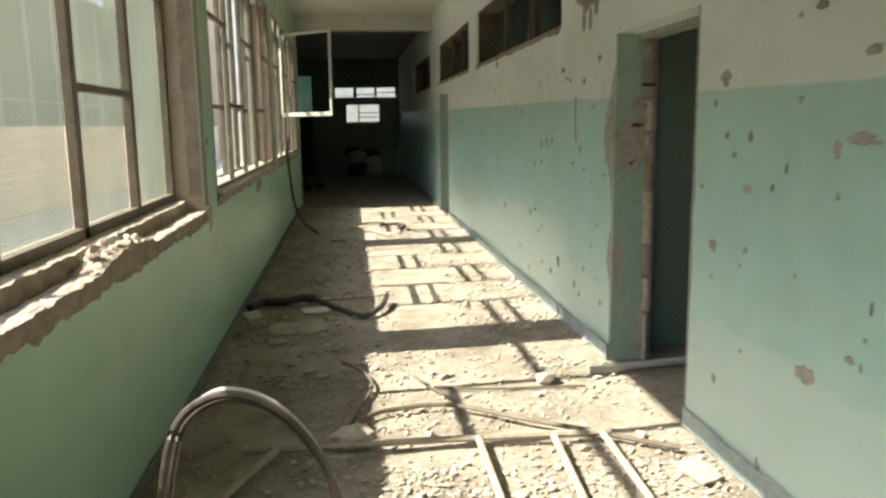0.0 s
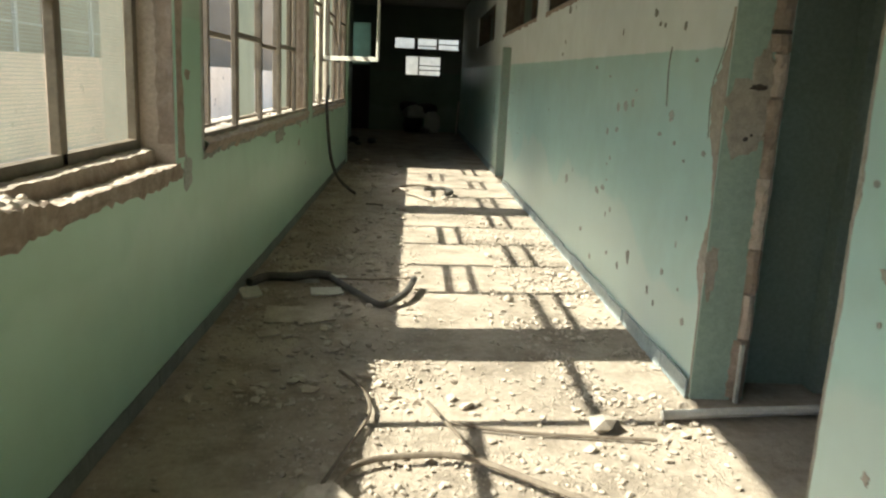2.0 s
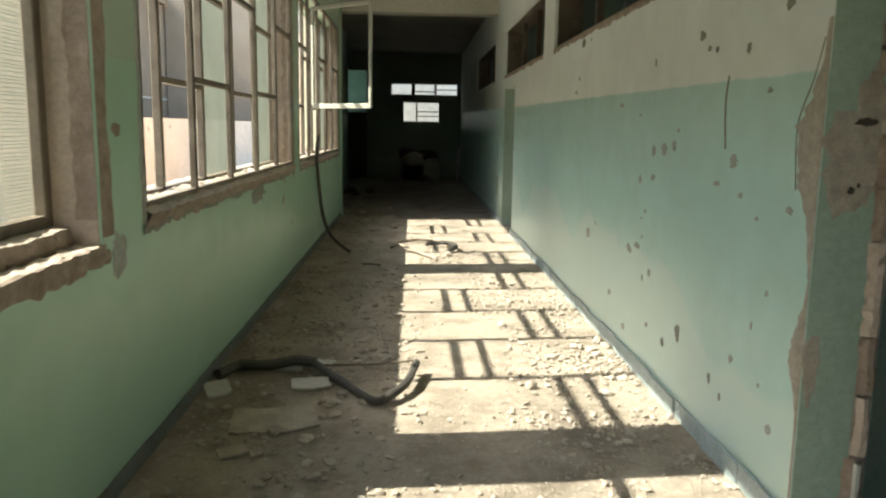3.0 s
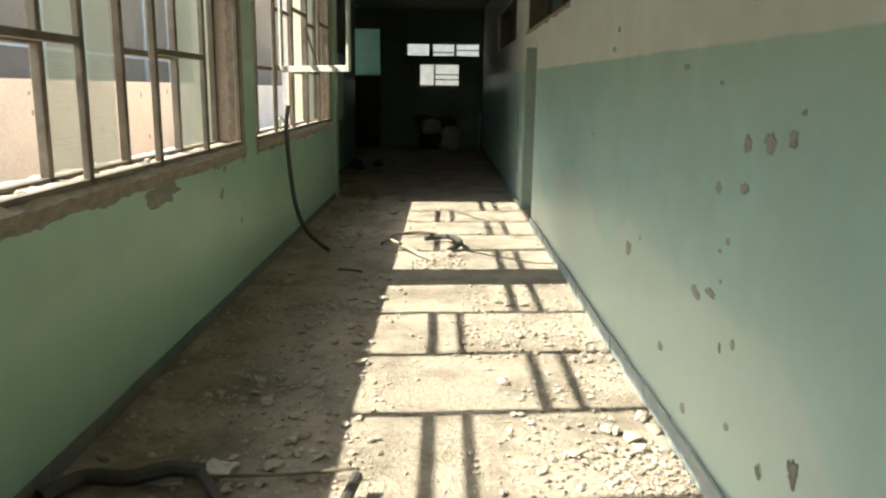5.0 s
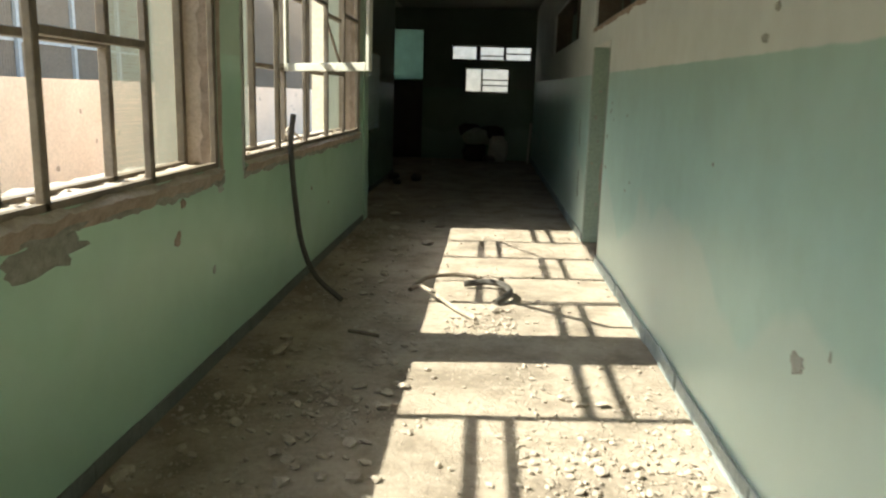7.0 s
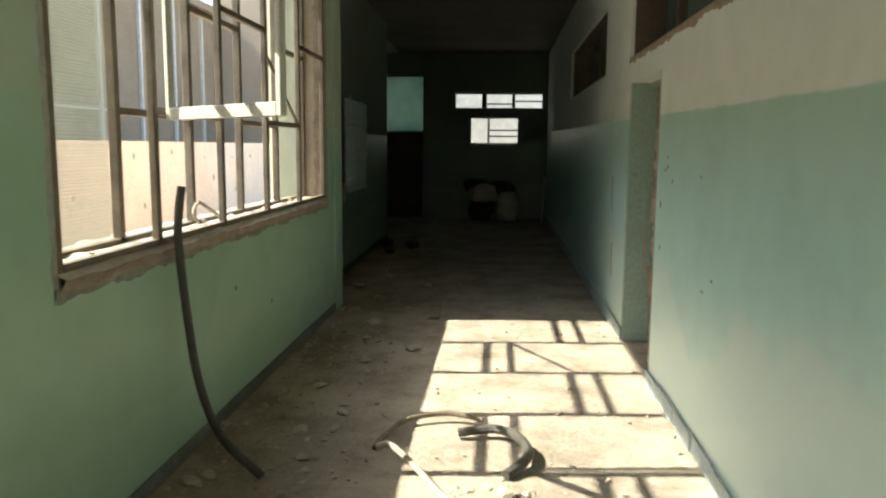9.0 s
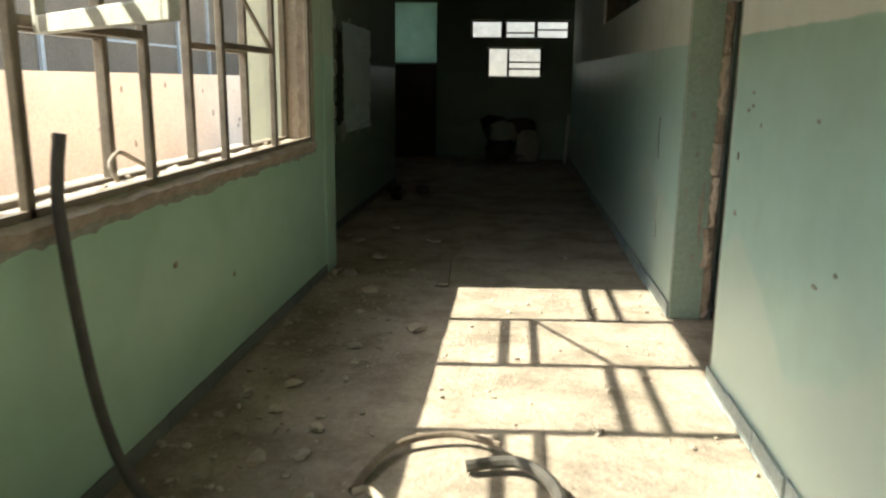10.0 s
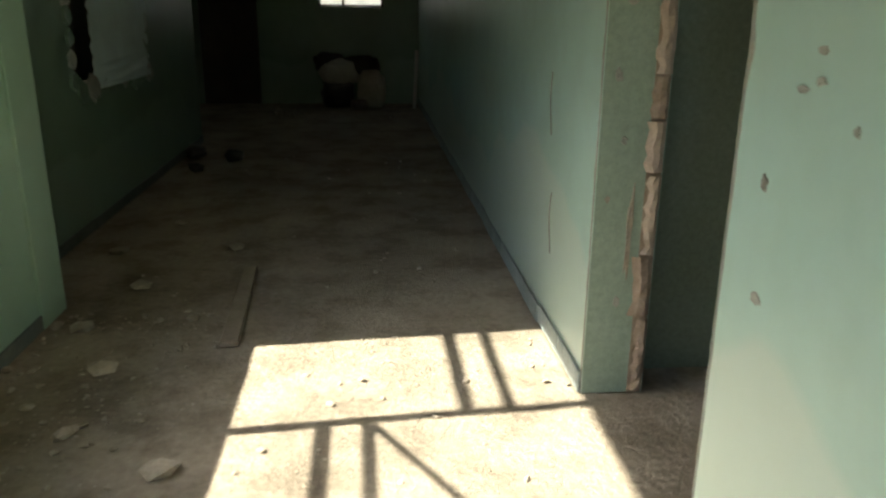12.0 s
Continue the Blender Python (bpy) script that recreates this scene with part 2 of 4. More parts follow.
def ragged_strip(axis, plane, u0, u1, z0, z1, seed, depth, rag0=0.0, rag1=0.02, along="z", cell=0.04):
    """A strip of broken plaster: one edge straight, the other ragged, its face uneven."""
    rng = random.Random(seed)
    bm = bmesh.new()
    length = (z1 - z0) if along == "z" else (u1 - u0)
    n = max(4, int(length / cell))
    rows = []
    for k in range(n + 1):
        t = k / n
        wob = 0.5 + 0.5 * noise.noise(Vector((seed * 3.1, t * length * 3, 0))) + 0.35 * noise.noise(Vector((seed * 1.1, t * length * 11, 4)))
        e0, e1 = rag0 * rng.uniform(-1, 1), rag1 * (rng.uniform(-0.4, 0.4) + 2 * wob - 1)
        row = []
        for f in (0.0, 0.35, 0.7, 1.0):
            d = depth * (1 if f in (0.35, 0.7) else 0.1) * rng.uniform(0.6, 1.2)
            if along == "z":
                lo, hi = u0 + e0, u1 + e1
                u, z = lo + f * (hi - lo), z0 + t * (z1 - z0)
            else:
                lo, hi = z0 + e1, z1 + e0
                u, z = u0 + t * (u1 - u0), lo + f * (hi - lo)
            row.append(bm.verts.new((plane + d, u, z) if axis == "x" else (u, plane + d, z)))
        rows.append(row)
    for r0, r1 in zip(rows, rows[1:]):
        for q in range(3):
            bm.faces.new([r0[q], r0[q + 1], r1[q + 1], r1[q]])
    bmesh.ops.recalc_face_normals(bm, faces=bm.faces)
    return bm


def stone(bm, at, size, rng, flat=0.6):
    m = Matrix.Translation(at) @ Euler((rng.uniform(-0.4, 0.4), rng.uniform(-0.4, 0.4), rng.uniform(0, 6.3))).to_matrix().to_4x4()
    vs = bmesh.ops.create_icosphere(bm, subdivisions=1, radius=size / 2, matrix=m)["verts"]
    for v in vs:
        d = v.co - Vector(at)
        d *= rng.uniform(0.65, 1.2)
        d.z *= flat
        v.co = Vector(at) + d


def chunk(at, size, seed, flat=0.6):
    bm = bmesh.new()
    stone(bm, at, size, random.Random(seed), flat)
    return bm


def sheet_piece(at, w, l, turn, seed, thick=0.012, tilt=4):
    """A broken flat piece of board with an uneven outline."""
    rng = random.Random(seed)
    bm = bmesh.new()
    m = pose(*at, tilt, rng.uniform(-3, 3), turn)
    out = [(-0.5, -0.5), (0.1, -0.55), (0.5, -0.42), (0.48, 0.1), (0.53, 0.5), (-0.1, 0.46), (-0.5, 0.52)]
    out = [(x + rng.uniform(-0.06, 0.06), y + rng.uniform(-0.06, 0.06)) for x, y in out]
    top = [bm.verts.new(m @ Vector((x * w, y * l, thick))) for x, y in out]
    bot = [bm.verts.new(m @ Vector((x * w, y * l, 0))) for x, y in out]
    bm.faces.new(top)
    bm.faces.new(bot[::-1])
    for k in range(len(out)):
        n = (k + 1) % len(out)
        bm.faces.new([bot[k], bot[n], top[n], top[k]])
    return bm


# ---- large structure ----
LW, LO, RW, RO = -0.75, -1.10, 1.82, 2.09      # window wall and classroom wall, inner and outer faces
Y0, YC, YP, YE = -4.6, 14.90, 20.4, 24.46      # behind, end of window wall, end of set-back wall, end wall
LE = -2.3                                      # far side of the side passage
LB = -1.10                                     # set-back wall beyond the windows
CEIL, BEAM = 3.58, 3.33
SILL, TOP = 1.10, 2.98
WINDOWS = [(0.80, 4.97), (5.44, 9.66), (10.10, 14.28)]
REAR_BAY = (-3.85, 0.34)                        # the next bay of the window wall, behind the start
DOORS = [(3.50, 4.62), (12.62, 13.74)]
DOOR_H = 2.07
HIGH = [(5.86, 9.78), (10.40, 13.87), (15.3, 19.0)]


def floor_mesh():
    """Dusty floor, slightly uneven."""
    bm = bmesh.new()
    nx, ny = 60, 280
    grid = [[bm.verts.new((LO - 0.15 + (RO - LO + 0.15) * i / nx, Y0 + (YE - Y0 + 0.3) * j / ny, 0)) for i in range(nx + 1)] for j in range(ny + 1)]
    for row in grid:
        for v in row:
            v.co.z = -0.004 + 0.006 * noise.noise(v.co * 2.2) + 0.004 * noise.noise(v.co * 9)
    for j in range(ny):
        for i in range(nx):
            bm.faces.new([grid[j][i], grid[j][i + 1], grid[j + 1][i + 1], grid[j + 1][i]])
    return bm


thing("floor", floor_mesh(), M_FLOOR, "dusty pale concrete floor strewn with plaster rubble", "floor", kind="structure", smooth=True)
thing("ceiling", boxed(LO - 0.3, RO, Y0, YC + 0.2, CEIL, CEIL + 0.2), M_CEIL, "stained cream plaster ceiling", "ceiling", kind="structure")
# far stretch of the same ceiling, in the darkened copy of its colour
thing("ceiling_far", boxed(LO - 0.3, RO, YC + 0.2, YE + 0.25, CEIL, CEIL + 0.2), M_CEIL_SHADED, "plaster ceiling beyond the beam, its shade put into a darker colour", "ceiling", kind="structure")
thing("beam", boxed(LO - 0.1, RW, YC + 0.03, YC + 0.38, BEAM, CEIL), M_CEIL, "cream plastered ceiling beam across the corridor", "beam", kind="structure")


def in_rects(u, z, rects):
    return any(a < u < b and c < z < d for a, b, c, d in rects)


wins = [(a, b, SILL - 0.10 * (k == 0), TOP) for k, (a, b) in enumerate(WINDOWS)] + [(*REAR_BAY, SILL, TOP)]
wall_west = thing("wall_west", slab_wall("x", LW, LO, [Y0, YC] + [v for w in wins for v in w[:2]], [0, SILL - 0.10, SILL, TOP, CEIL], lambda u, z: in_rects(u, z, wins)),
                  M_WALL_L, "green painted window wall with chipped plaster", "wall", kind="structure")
back_cuts = [(16.45, 18.35, 1.0, 2.10)]
wall_set_back = thing("wall_set_back", slab_wall("x", LB, LB - 0.3, [YC - 0.03, YP] + [v for c in back_cuts for v in c[:2]], [0, 1.0, 2.10, CEIL], lambda u, z: in_rects(u, z, back_cuts)), M_WALL_SHADED, "dim green wall set back beyond the windows", "wall", kind="structure")
cuts = [(a, b, 0, DOOR_H) for a, b in DOORS] + [(a, b, 2.27, 2.92) for a, b in HIGH]
wall_east = thing("wall_east", slab_wall("x", RW, RO, [Y0, YE + 0.2] + [v for c in cuts for v in c[:2]], [0, DOOR_H, 2.27, 2.92, CEIL], lambda u, z: in_rects(u, z, cuts)),
                  M_WALL, "turquoise and cream painted wall pocked by bullets", "wall", kind="structure")
far = [(0.12, 1.22, 1.62, 2.22), (-0.22, 1.74, 2.38, 2.74), (-1.86, -0.90, 1.90, 3.08), (-1.86, -0.90, 0, 1.86)]
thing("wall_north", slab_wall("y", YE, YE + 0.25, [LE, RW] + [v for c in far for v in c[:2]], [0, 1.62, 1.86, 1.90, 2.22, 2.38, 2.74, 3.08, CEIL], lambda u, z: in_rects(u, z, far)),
      M_WALL_SHADED, "dim green end wall with small windows", "wall", kind="structure")
thing("wall_south", boxed(LO, RO, Y0 - 0.25, Y0, 0, CEIL), M_WALL, "plain green wall closing the corridor", "wall", kind="structure")
# side passage beyond the set-back wall
thing("cladding", slab_wall("x", LB - 0.304, LB - 0.32, [YC - 0.03, YP - 0.2] + [v for c in back_cuts for v in c[:2]], [0, 1.0, 2.10, CEIL], lambda u, z: in_rects(u, z, back_cuts)), M_YARDWALL, "beige rendered outer face of the set-back wall", "wall", kind="structure")
thing("cladding", boxed(LO - 0.32, LO - 0.004, YC - 0.05, YC - 0.034, 0, CEIL), M_YARDWALL, "beige rendered outer corner of the building", "wall", kind="structure")
thing("cladding", boxed(LE - 0.2, LB - 0.304, YP - 0.22, YP - 0.204, -0.1, CEIL), M_YARDWALL, "beige rendered outer face of the side passage", "wall", kind="structure")
thing("cladding", boxed(LE - 0.22, LE - 0.204, YP - 0.22, YE + 0.25, -0.1, CEIL), M_YARDWALL, "beige rendered outer face of the side passage", "wall", kind="structure")
thing("wall_passage_south", boxed(LE, LB - 0.302, YP - 0.2, YP, 0, CEIL), M_WALL_SHADED, "dim green wall of the side passage", "wall", kind="structure")
thing("wall_passage_west", boxed(LE - 0.2, LE, YP - 0.2, YE + 0.25, 0, CEIL), M_WALL_SHADED, "dim green wall closing the side passage", "wall", kind="structure")
thing("ceiling_passage", boxed(LE - 0.2, LO - 0.302, YP - 0.2, YE + 0.25, CEIL, CEIL + 0.2), M_CEIL, "dim plaster ceiling of the side passage", "ceiling", kind="structure")
thing("floor_passage", boxed(LE - 0.2, LO - 0.14, YP - 0.2, YE + 0.25, -0.11, -0.008), M_FLOOR, "dusty floor of the side passage", "floor", kind="structure")


def classroom(y0, y1, label):
    bm = bmesh.new()
    x0, x1 = RO, RO + 3.2
    box(bm, x0, x1, y0 - 0.15, y0, 0, CEIL)
    box(bm, x0, x1, y1, y1 + 0.15, 0, CEIL)
    mid = (y0 + y1) / 2
    for a in ((y0 - 0.15, mid - 0.45, 0, CEIL), (mid + 0.45, y1 + 0.15, 0, CEIL), (mid - 0.45, mid + 0.45, 0, 1.5), (mid - 0.45, mid + 0.45, 2.3, CEIL)):
        box(bm, x1, x1 + 0.15, *a)
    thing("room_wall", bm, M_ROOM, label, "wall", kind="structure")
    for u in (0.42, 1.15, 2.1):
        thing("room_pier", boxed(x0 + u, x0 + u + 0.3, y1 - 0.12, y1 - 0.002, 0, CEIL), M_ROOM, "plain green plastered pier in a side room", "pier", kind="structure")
    thing("room_ceiling", boxed(x0, x1 + 0.15, y0 - 0.15, y1 + 0.15, CEIL, CEIL + 0.15), M_CEIL, "dim plaster ceiling of a side room", "ceiling", kind="structure")
    thing("room_floor", boxed(x0, x1 + 0.15, y0 - 0.15, y1 + 0.15, -0.15, -0.006), M_FLOOR, "dusty floor of a side room", "floor", kind="structure")


classroom(1.2, 4.85, "dim green walls of the first side room")
classroom(5.1, 9.9, "dim green walls of the second side room")
classroom(10.15, 13.95, "dim green walls of the third side room")
classroom(14.2, 19.6, "dim green walls of the last side room")

# ---- yard outside ----
thing("ground", boxed(-400, LO, -400, 420, -0.3, -0.12), M_YARD, "sunlit bare beige earth of the yard", "ground", kind="structure")
thing("ground_east", boxed(RO + 3.4, 400, -400, 420, -0.3, -0.12), M_YARD, "bare beige earth behind the building", "ground", kind="structure")
thing("ground_north", boxed(LO, RO + 3.4, YE + 0.26, 420, -0.3, -0.12), M_YARD, "bare beige earth beyond the end wall", "ground", kind="structure")
yard_wall = thing("yard_wall", boxed(-6.6, -6.3, -14, 46, -0.12, 1.62), M_YARDWALL, "low rendered beige yard wall", "wall", kind="structure")
# added pale wall that cuts the skylight entering through the end windows
thing("sky_blocker_north", boxed(-4, 7, 26.9, 27.2, -0.12, 7.0), M_BOARD, "pale wall added outside the end windows to block direct sky", "wall", kind="structure")
rng = random.Random(64)
for k in range(60):
    part("bullet_hole", scar("x", -6.3, rng.uniform(2, 34), rng.uniform(0.1, 1.5), rng.uniform(0.05, 0.16), rng.uniform(0.05, 0.16), 900 + k, 0.004, 10, 0.3), M_PLASTER, yard_wall)
FX = -11.5
thing("yard_wall_end", boxed(-11.4, -4.0, 40, 40.4, -0.12, 10.5), M_FACADE, "tall brown wall closing the yard", "wall", kind="structure")


def ribbed_sheet(x, y0, y1, z0, z1, pitch, depth):
    """Profiled cladding with upright ribs of trapezoid section."""
    bm = bmesh.new()
    rows = []
    for k in range(int((y1 - y0) / pitch)):
        for f, d in ((0.0, 0.0), (0.45, 0.0), (0.6, depth), (0.85, depth)):
            rows.append([bm.verts.new((x + d, y0 + (k + f) * pitch, z)) for z in (z0, z1)])
    for r0, r1 in zip(rows, rows[1:]):
        bm.faces.new([r0[0], r1[0], r1[1], r0[1]])
    return bm


house = root("long_shed", (FX, 15, 0), "shaded grey-brown shed with ribbed cladding and pale posts across the yard", "building")
part("cladding", ribbed_sheet(FX, -16, 48, 0.9, 7.0, 0.11, 0.035), M_FACADE, house, "ribbed grey-brown sheet cladding")
part("plinth", boxed(FX - 0.4, FX + 0.08, -16, 48, -0.12, 0.9), M_YARDWALL, house)
part("end_wall", boxed(FX - 8.7, FX - 0.01, -16.2, -16.0, -0.12, 7.0), M_FACADE, house)
part("end_wall", boxed(FX - 8.7, FX - 0.01, 48.0, 48.2, -0.12, 7.0), M_FACADE, house)
part("roof", boxed(FX - 9, FX + 0.25, -16.2, 48.2, 7.0, 7.3), M_FACADE, house)
part("rear_wall", boxed(FX - 9, FX - 8.7, -16, 48, -0.12, 7.0), M_FACADE, house)
post_me = mesh_of(boxed(-0.05, 0.05, -0.07, 0.07, -3.05, 3.05), "post", M_BOARD)
for k in range(24):
    p = new("post", post_me)
    p.parent = house
    p.location = (0.09, -30.8 + k * 2.72, 3.95)
part("rail", boxed(FX + 0.037, FX + 0.06, -16, 48, 2.58, 2.66), M_BOARD, house)

# ---- window frames ----
XO, XI = -0.95, -0.768
M_COUNT = 5


def window_set(number, y0, y1, first_low, mesh_panes, layers=2, half=0.021):
    """Double steel window: an outer and an inner frame, with mullions, and rails at alternating heights."""
    w = root("window_%d" % number, (XO, (y0 + y1) / 2, SILL), "broken unglazed steel window with a dusty sill", "window")
    w["kind"] = "structure"
    step = (y1 - y0) / M_COUNT
    for x, r, mat in ((XO, 0.022, M_FRAME), (XI, 0.017, M_FRAME))[:layers]:
        for k in range(M_COUNT + 1):
            y = y0 + step * k + (half + 0.001 if k == 0 else -half - 0.001 if k == M_COUNT else 0)
            part("mullion", boxed(x - r, x + r, y - half, y + half, SILL - (0.04 if layers == 1 else 0), TOP, bevel=0.004), mat, w)
        part("bottom_rail", boxed(x - r, x + r, y0 + 2 * half + 0.002, y1 - 2 * half - 0.002, SILL - (0.04 if layers == 1 else 0), SILL + 0.03), mat, w)
        part("top_rail", boxed(x - r, x + r, y0 + 2 * half + 0.002, y1 - 2 * half - 0.002, TOP - 0.04, TOP), mat, w)
        for k in range(M_COUNT):
            a, b = y0 + step * k + half, y0 + step * (k + 1) - half
            z = 1.71 if (k % 2 == 0) == first_low else 2.31
            part("rail", boxed(x - r, x + r, a, b, z - 0.018, z + 0.018, bevel=0.004), mat, w)
    for k in mesh_panes:
        a, b = y0 + step * k + 0.022, y0 + step * (k + 1) - 0.022
        bm = bmesh.new()
        yy = a
        while yy < b:
            box(bm, XO - 0.0270, XO - 0.0250, yy - 0.0009, yy + 0.0009, SILL + 0.03, TOP - 0.04)
            yy += 0.011
        zz = SILL + 0.04
        sag = random.Random(number * 10 + k)
        while zz < TOP - 0.05:
            d = sag.uniform(-0.003, 0.003)
            box(bm, XO - 0.030, XO - 0.0275, a, b, zz + d - 0.0017, zz + d + 0.0017)
            zz += 0.014
        part("screen_pane", bm, M_WIRE, w, "pane of fine pale screen mesh").visible_shadow = False
    return w


window_set(1, *WINDOWS[0], False, (2, 3, 4), 1, 0.028)
window_set(2, *WINDOWS[1], False, (2, 4))
window_set(6, *REAR_BAY, False, (), 1)
third = window_set(3, *WINDOWS[2], False, (0, 4))
part("stay", tube([(XI, 13.41, 1.73), (XI, 13.05, 1.93), (XI, 12.64, 2.16)], 0.014, 6), M_FRAME, third, "loose slanting window stay")


def end_window(number, a, b, c, d, posts, bars):
    """posts: (x, half width) of each upright; bars: (x from, x to, height) of each rail."""
    w = root("window_%d" % number, ((a + b) / 2, YE + 0.1, c), "small unglazed steel window in the end wall", "window")
    w["kind"] = "structure"
    y = YE + 0.1
    for x, r in ((a + 0.02, 0.02), (b - 0.02, 0.02), *posts):
        part("mullion", boxed(x - r, x + r, y - 0.02, y + 0.02, c, d), M_DARK, w)
    for x0, x1, z in ((a + 0.04, b - 0.04, c + 0.018), (a + 0.04, b - 0.04, d - 0.018), *bars):
        part("rail", boxed(x0, x1, y - 0.015, y + 0.015, z - 0.016, z + 0.016), M_DARK, w)


end_window(4, *far[0], ((0.54, 0.022),), ((0.56, 1.18, 1.93), (0.56, 1.18, 1.80)))
end_window(5, *far[1], ((0.44, 0.055), (1.08, 0.035)), ((0.50, 1.04, 2.50), (1.12, 1.70, 2.56)))


def sill(number, y0, y1, rough):
    """A dusty, broken window sill with a ragged inner lip."""
    bm = bmesh.new()
    n, m = int((y1 - y0) / 0.04), 9
    rows = []
    for k in range(n + 1):
        y = y0 + (y1 - y0) * k / n
        lip = 0.03 * noise.noise(Vector((y * 4, number, 0))) * rough
        row = []
        for q in range(m):
            f = q / (m - 1)
            x = LO - 0.02 + f * (LW + 0.035 + lip - LO + 0.02)
            z = SILL + 0.006 + 0.022 * rough * (0.4 + noise.noise(Vector((x * 16, y * 7, number))) + 0.7 * noise.noise(Vector((x * 30, y * 26, number))))
            z = max(z, SILL + 0.004)
            if f > 0.99:
                z -= 0.02 + 0.02 * rough
            row.append(bm.verts.new((x, y, z)))
        row.append(bm.verts.new((LW - 0.002, y, SILL - 0.07 - 0.04 * rough * (1 + noise.noise(Vector((y * 6, 3, number)))))))
        rows.append(row)
    for r0, r1 in zip(rows, rows[1:]):
        for q in range(m):
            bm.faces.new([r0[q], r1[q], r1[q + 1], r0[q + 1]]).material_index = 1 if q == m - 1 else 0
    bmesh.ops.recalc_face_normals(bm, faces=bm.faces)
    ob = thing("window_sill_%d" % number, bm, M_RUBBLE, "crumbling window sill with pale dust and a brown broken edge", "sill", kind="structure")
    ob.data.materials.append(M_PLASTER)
    return ob


for y0, y1 in WINDOWS:
    part("reveal", boxed(LO, LW - 0.012, y1 - 0.004, y1, SILL - (0.095 if y0 == WINDOWS[0][0] else 0), TOP), M_REVEAL, wall_west, "bare pinkish-beige plaster reveal")
    part("reveal", boxed(LO, LW - 0.012, y0, y0 + 0.004, SILL, TOP), M_REVEAL, wall_west, "bare pinkish-beige plaster reveal")


def broken_sill(number, y0, y1):
    """A sill whose inner course has broken away: a dusty upper shelf, a rough step down and a low ledge with a heap of debris."""
    bm = bmesh.new()
    n = int((y1 - y0) / 0.02)
    base = SILL - 0.098

    def nz(a, b, c):
        return noise.noise(Vector((a, b, c)))
    rows = []
    for k in range(n + 1):
        y = y0 + (y1 - y0) * k / n
        edge = -0.862 + 0.022 * nz(y * 3, 1, 0) + 0.014 * nz(y * 17, 2, 0)
        heap = max(0.0, 1 - ((y - 3.25) / 0.42) ** 2) * 0.075 + max(0.0, 1 - ((y - 1.5) / 0.25) ** 2) * 0.05
        lip = LW + 0.012 + 0.012 * nz(y * 5, 5, 0) + 0.010 * nz(y * 22, 6, 0)
        row = []
        for q in range(7):
            x = LO - 0.02 + (edge - LO + 0.02) * q / 6
            row.append((x, y, SILL - 0.016 + 0.008 * nz(x * 18, y * 9, 1) + 0.006 * nz(x * 45, y * 40, 1) - (0.008 if q == 6 else 0)))
        for q in range(1, 4):
            f = q / 3
            row.append((edge + 0.010 * f + 0.012 * nz(y * 20, q * 3.1, 2), y, (SILL - 0.024) * (1 - f) + (base + heap) * f))
        for q in range(1, 8):
            f = q / 7
            x = edge + 0.012 + (lip - edge - 0.012) * f
            z = base + 0.006 + heap * (1 - 0.55 * f) + (0.010 + 0.20 * heap) * (0.5 + nz(x * 28, y * 16, 3) + 0.8 * nz(x * 60, y * 48, 3))
            row.append((x, y, max(z, base + 0.003)))
        row.append((LW + 0.006, y, base - 0.020 - 0.028 * (1 + nz(y * 5, 7, 0)) - 0.016 * nz(y * 24, 8, 0)))
        row.append((LW - 0.003, y, row[-1][2] - 0.006))
        rows.append([bm.verts.new(p) for p in row])
    for r0, r1 in zip(rows, rows[1:]):
        for q in range(len(r0) - 1):
            face = bm.faces.new([r0[q], r1[q], r1[q + 1], r0[q + 1]])
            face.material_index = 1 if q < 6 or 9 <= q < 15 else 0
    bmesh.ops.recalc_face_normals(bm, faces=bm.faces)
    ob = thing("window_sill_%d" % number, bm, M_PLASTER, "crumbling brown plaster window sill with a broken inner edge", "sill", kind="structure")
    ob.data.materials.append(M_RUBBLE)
    return ob


broken_sill(1, *WINDOWS[0])
sill(2, *WINDOWS[1], 0.7)
sill(3, *WINDOWS[2], 0.5)
sill(6, *REAR_BAY, 0.5)
# chipped plaster round the openings
for k, (y0, y1) in enumerate(WINDOWS):
    part("plaster_edge", ragged_strip("x", LW, y1, y1 + (0.11 if k == 0 else 0.06), SILL - 0.06, TOP, 11 + k, 0.008, 0, 0.02), M_PLASTER, wall_west, "broken brown plaster edge")
    if k:
        part("plaster_edge", ragged_strip("x", LW, y0 - 0.035, y0, SILL - 0.06, TOP, 21 + k, 0.008, 0.01, 0.0), M_CEMENT, wall_west, "broken brown plaster edge")
    part("plaster_edge", ragged_strip("x", LW, y0 - 0.03, y1 + 0.06, SILL - (0.165 if k == 0 else 0.10), SILL - (0.11 if k == 0 else 0.04), 31 + k, 0.009, 0.0, 0.035 if k == 0 else 0.02, along="u"), M_HOLE if k else M_PLASTER, wall_west, "crumbled plaster under the sill")
    part("plaster_edge", ragged_strip("y", y1 - 0.005, LW - 0.095, LW - 0.013, SILL + 0.01, TOP, 61 + k, -0.006, 0.012, 0.0), M_PLASTER, wall_west, "broken brown plaster edge")


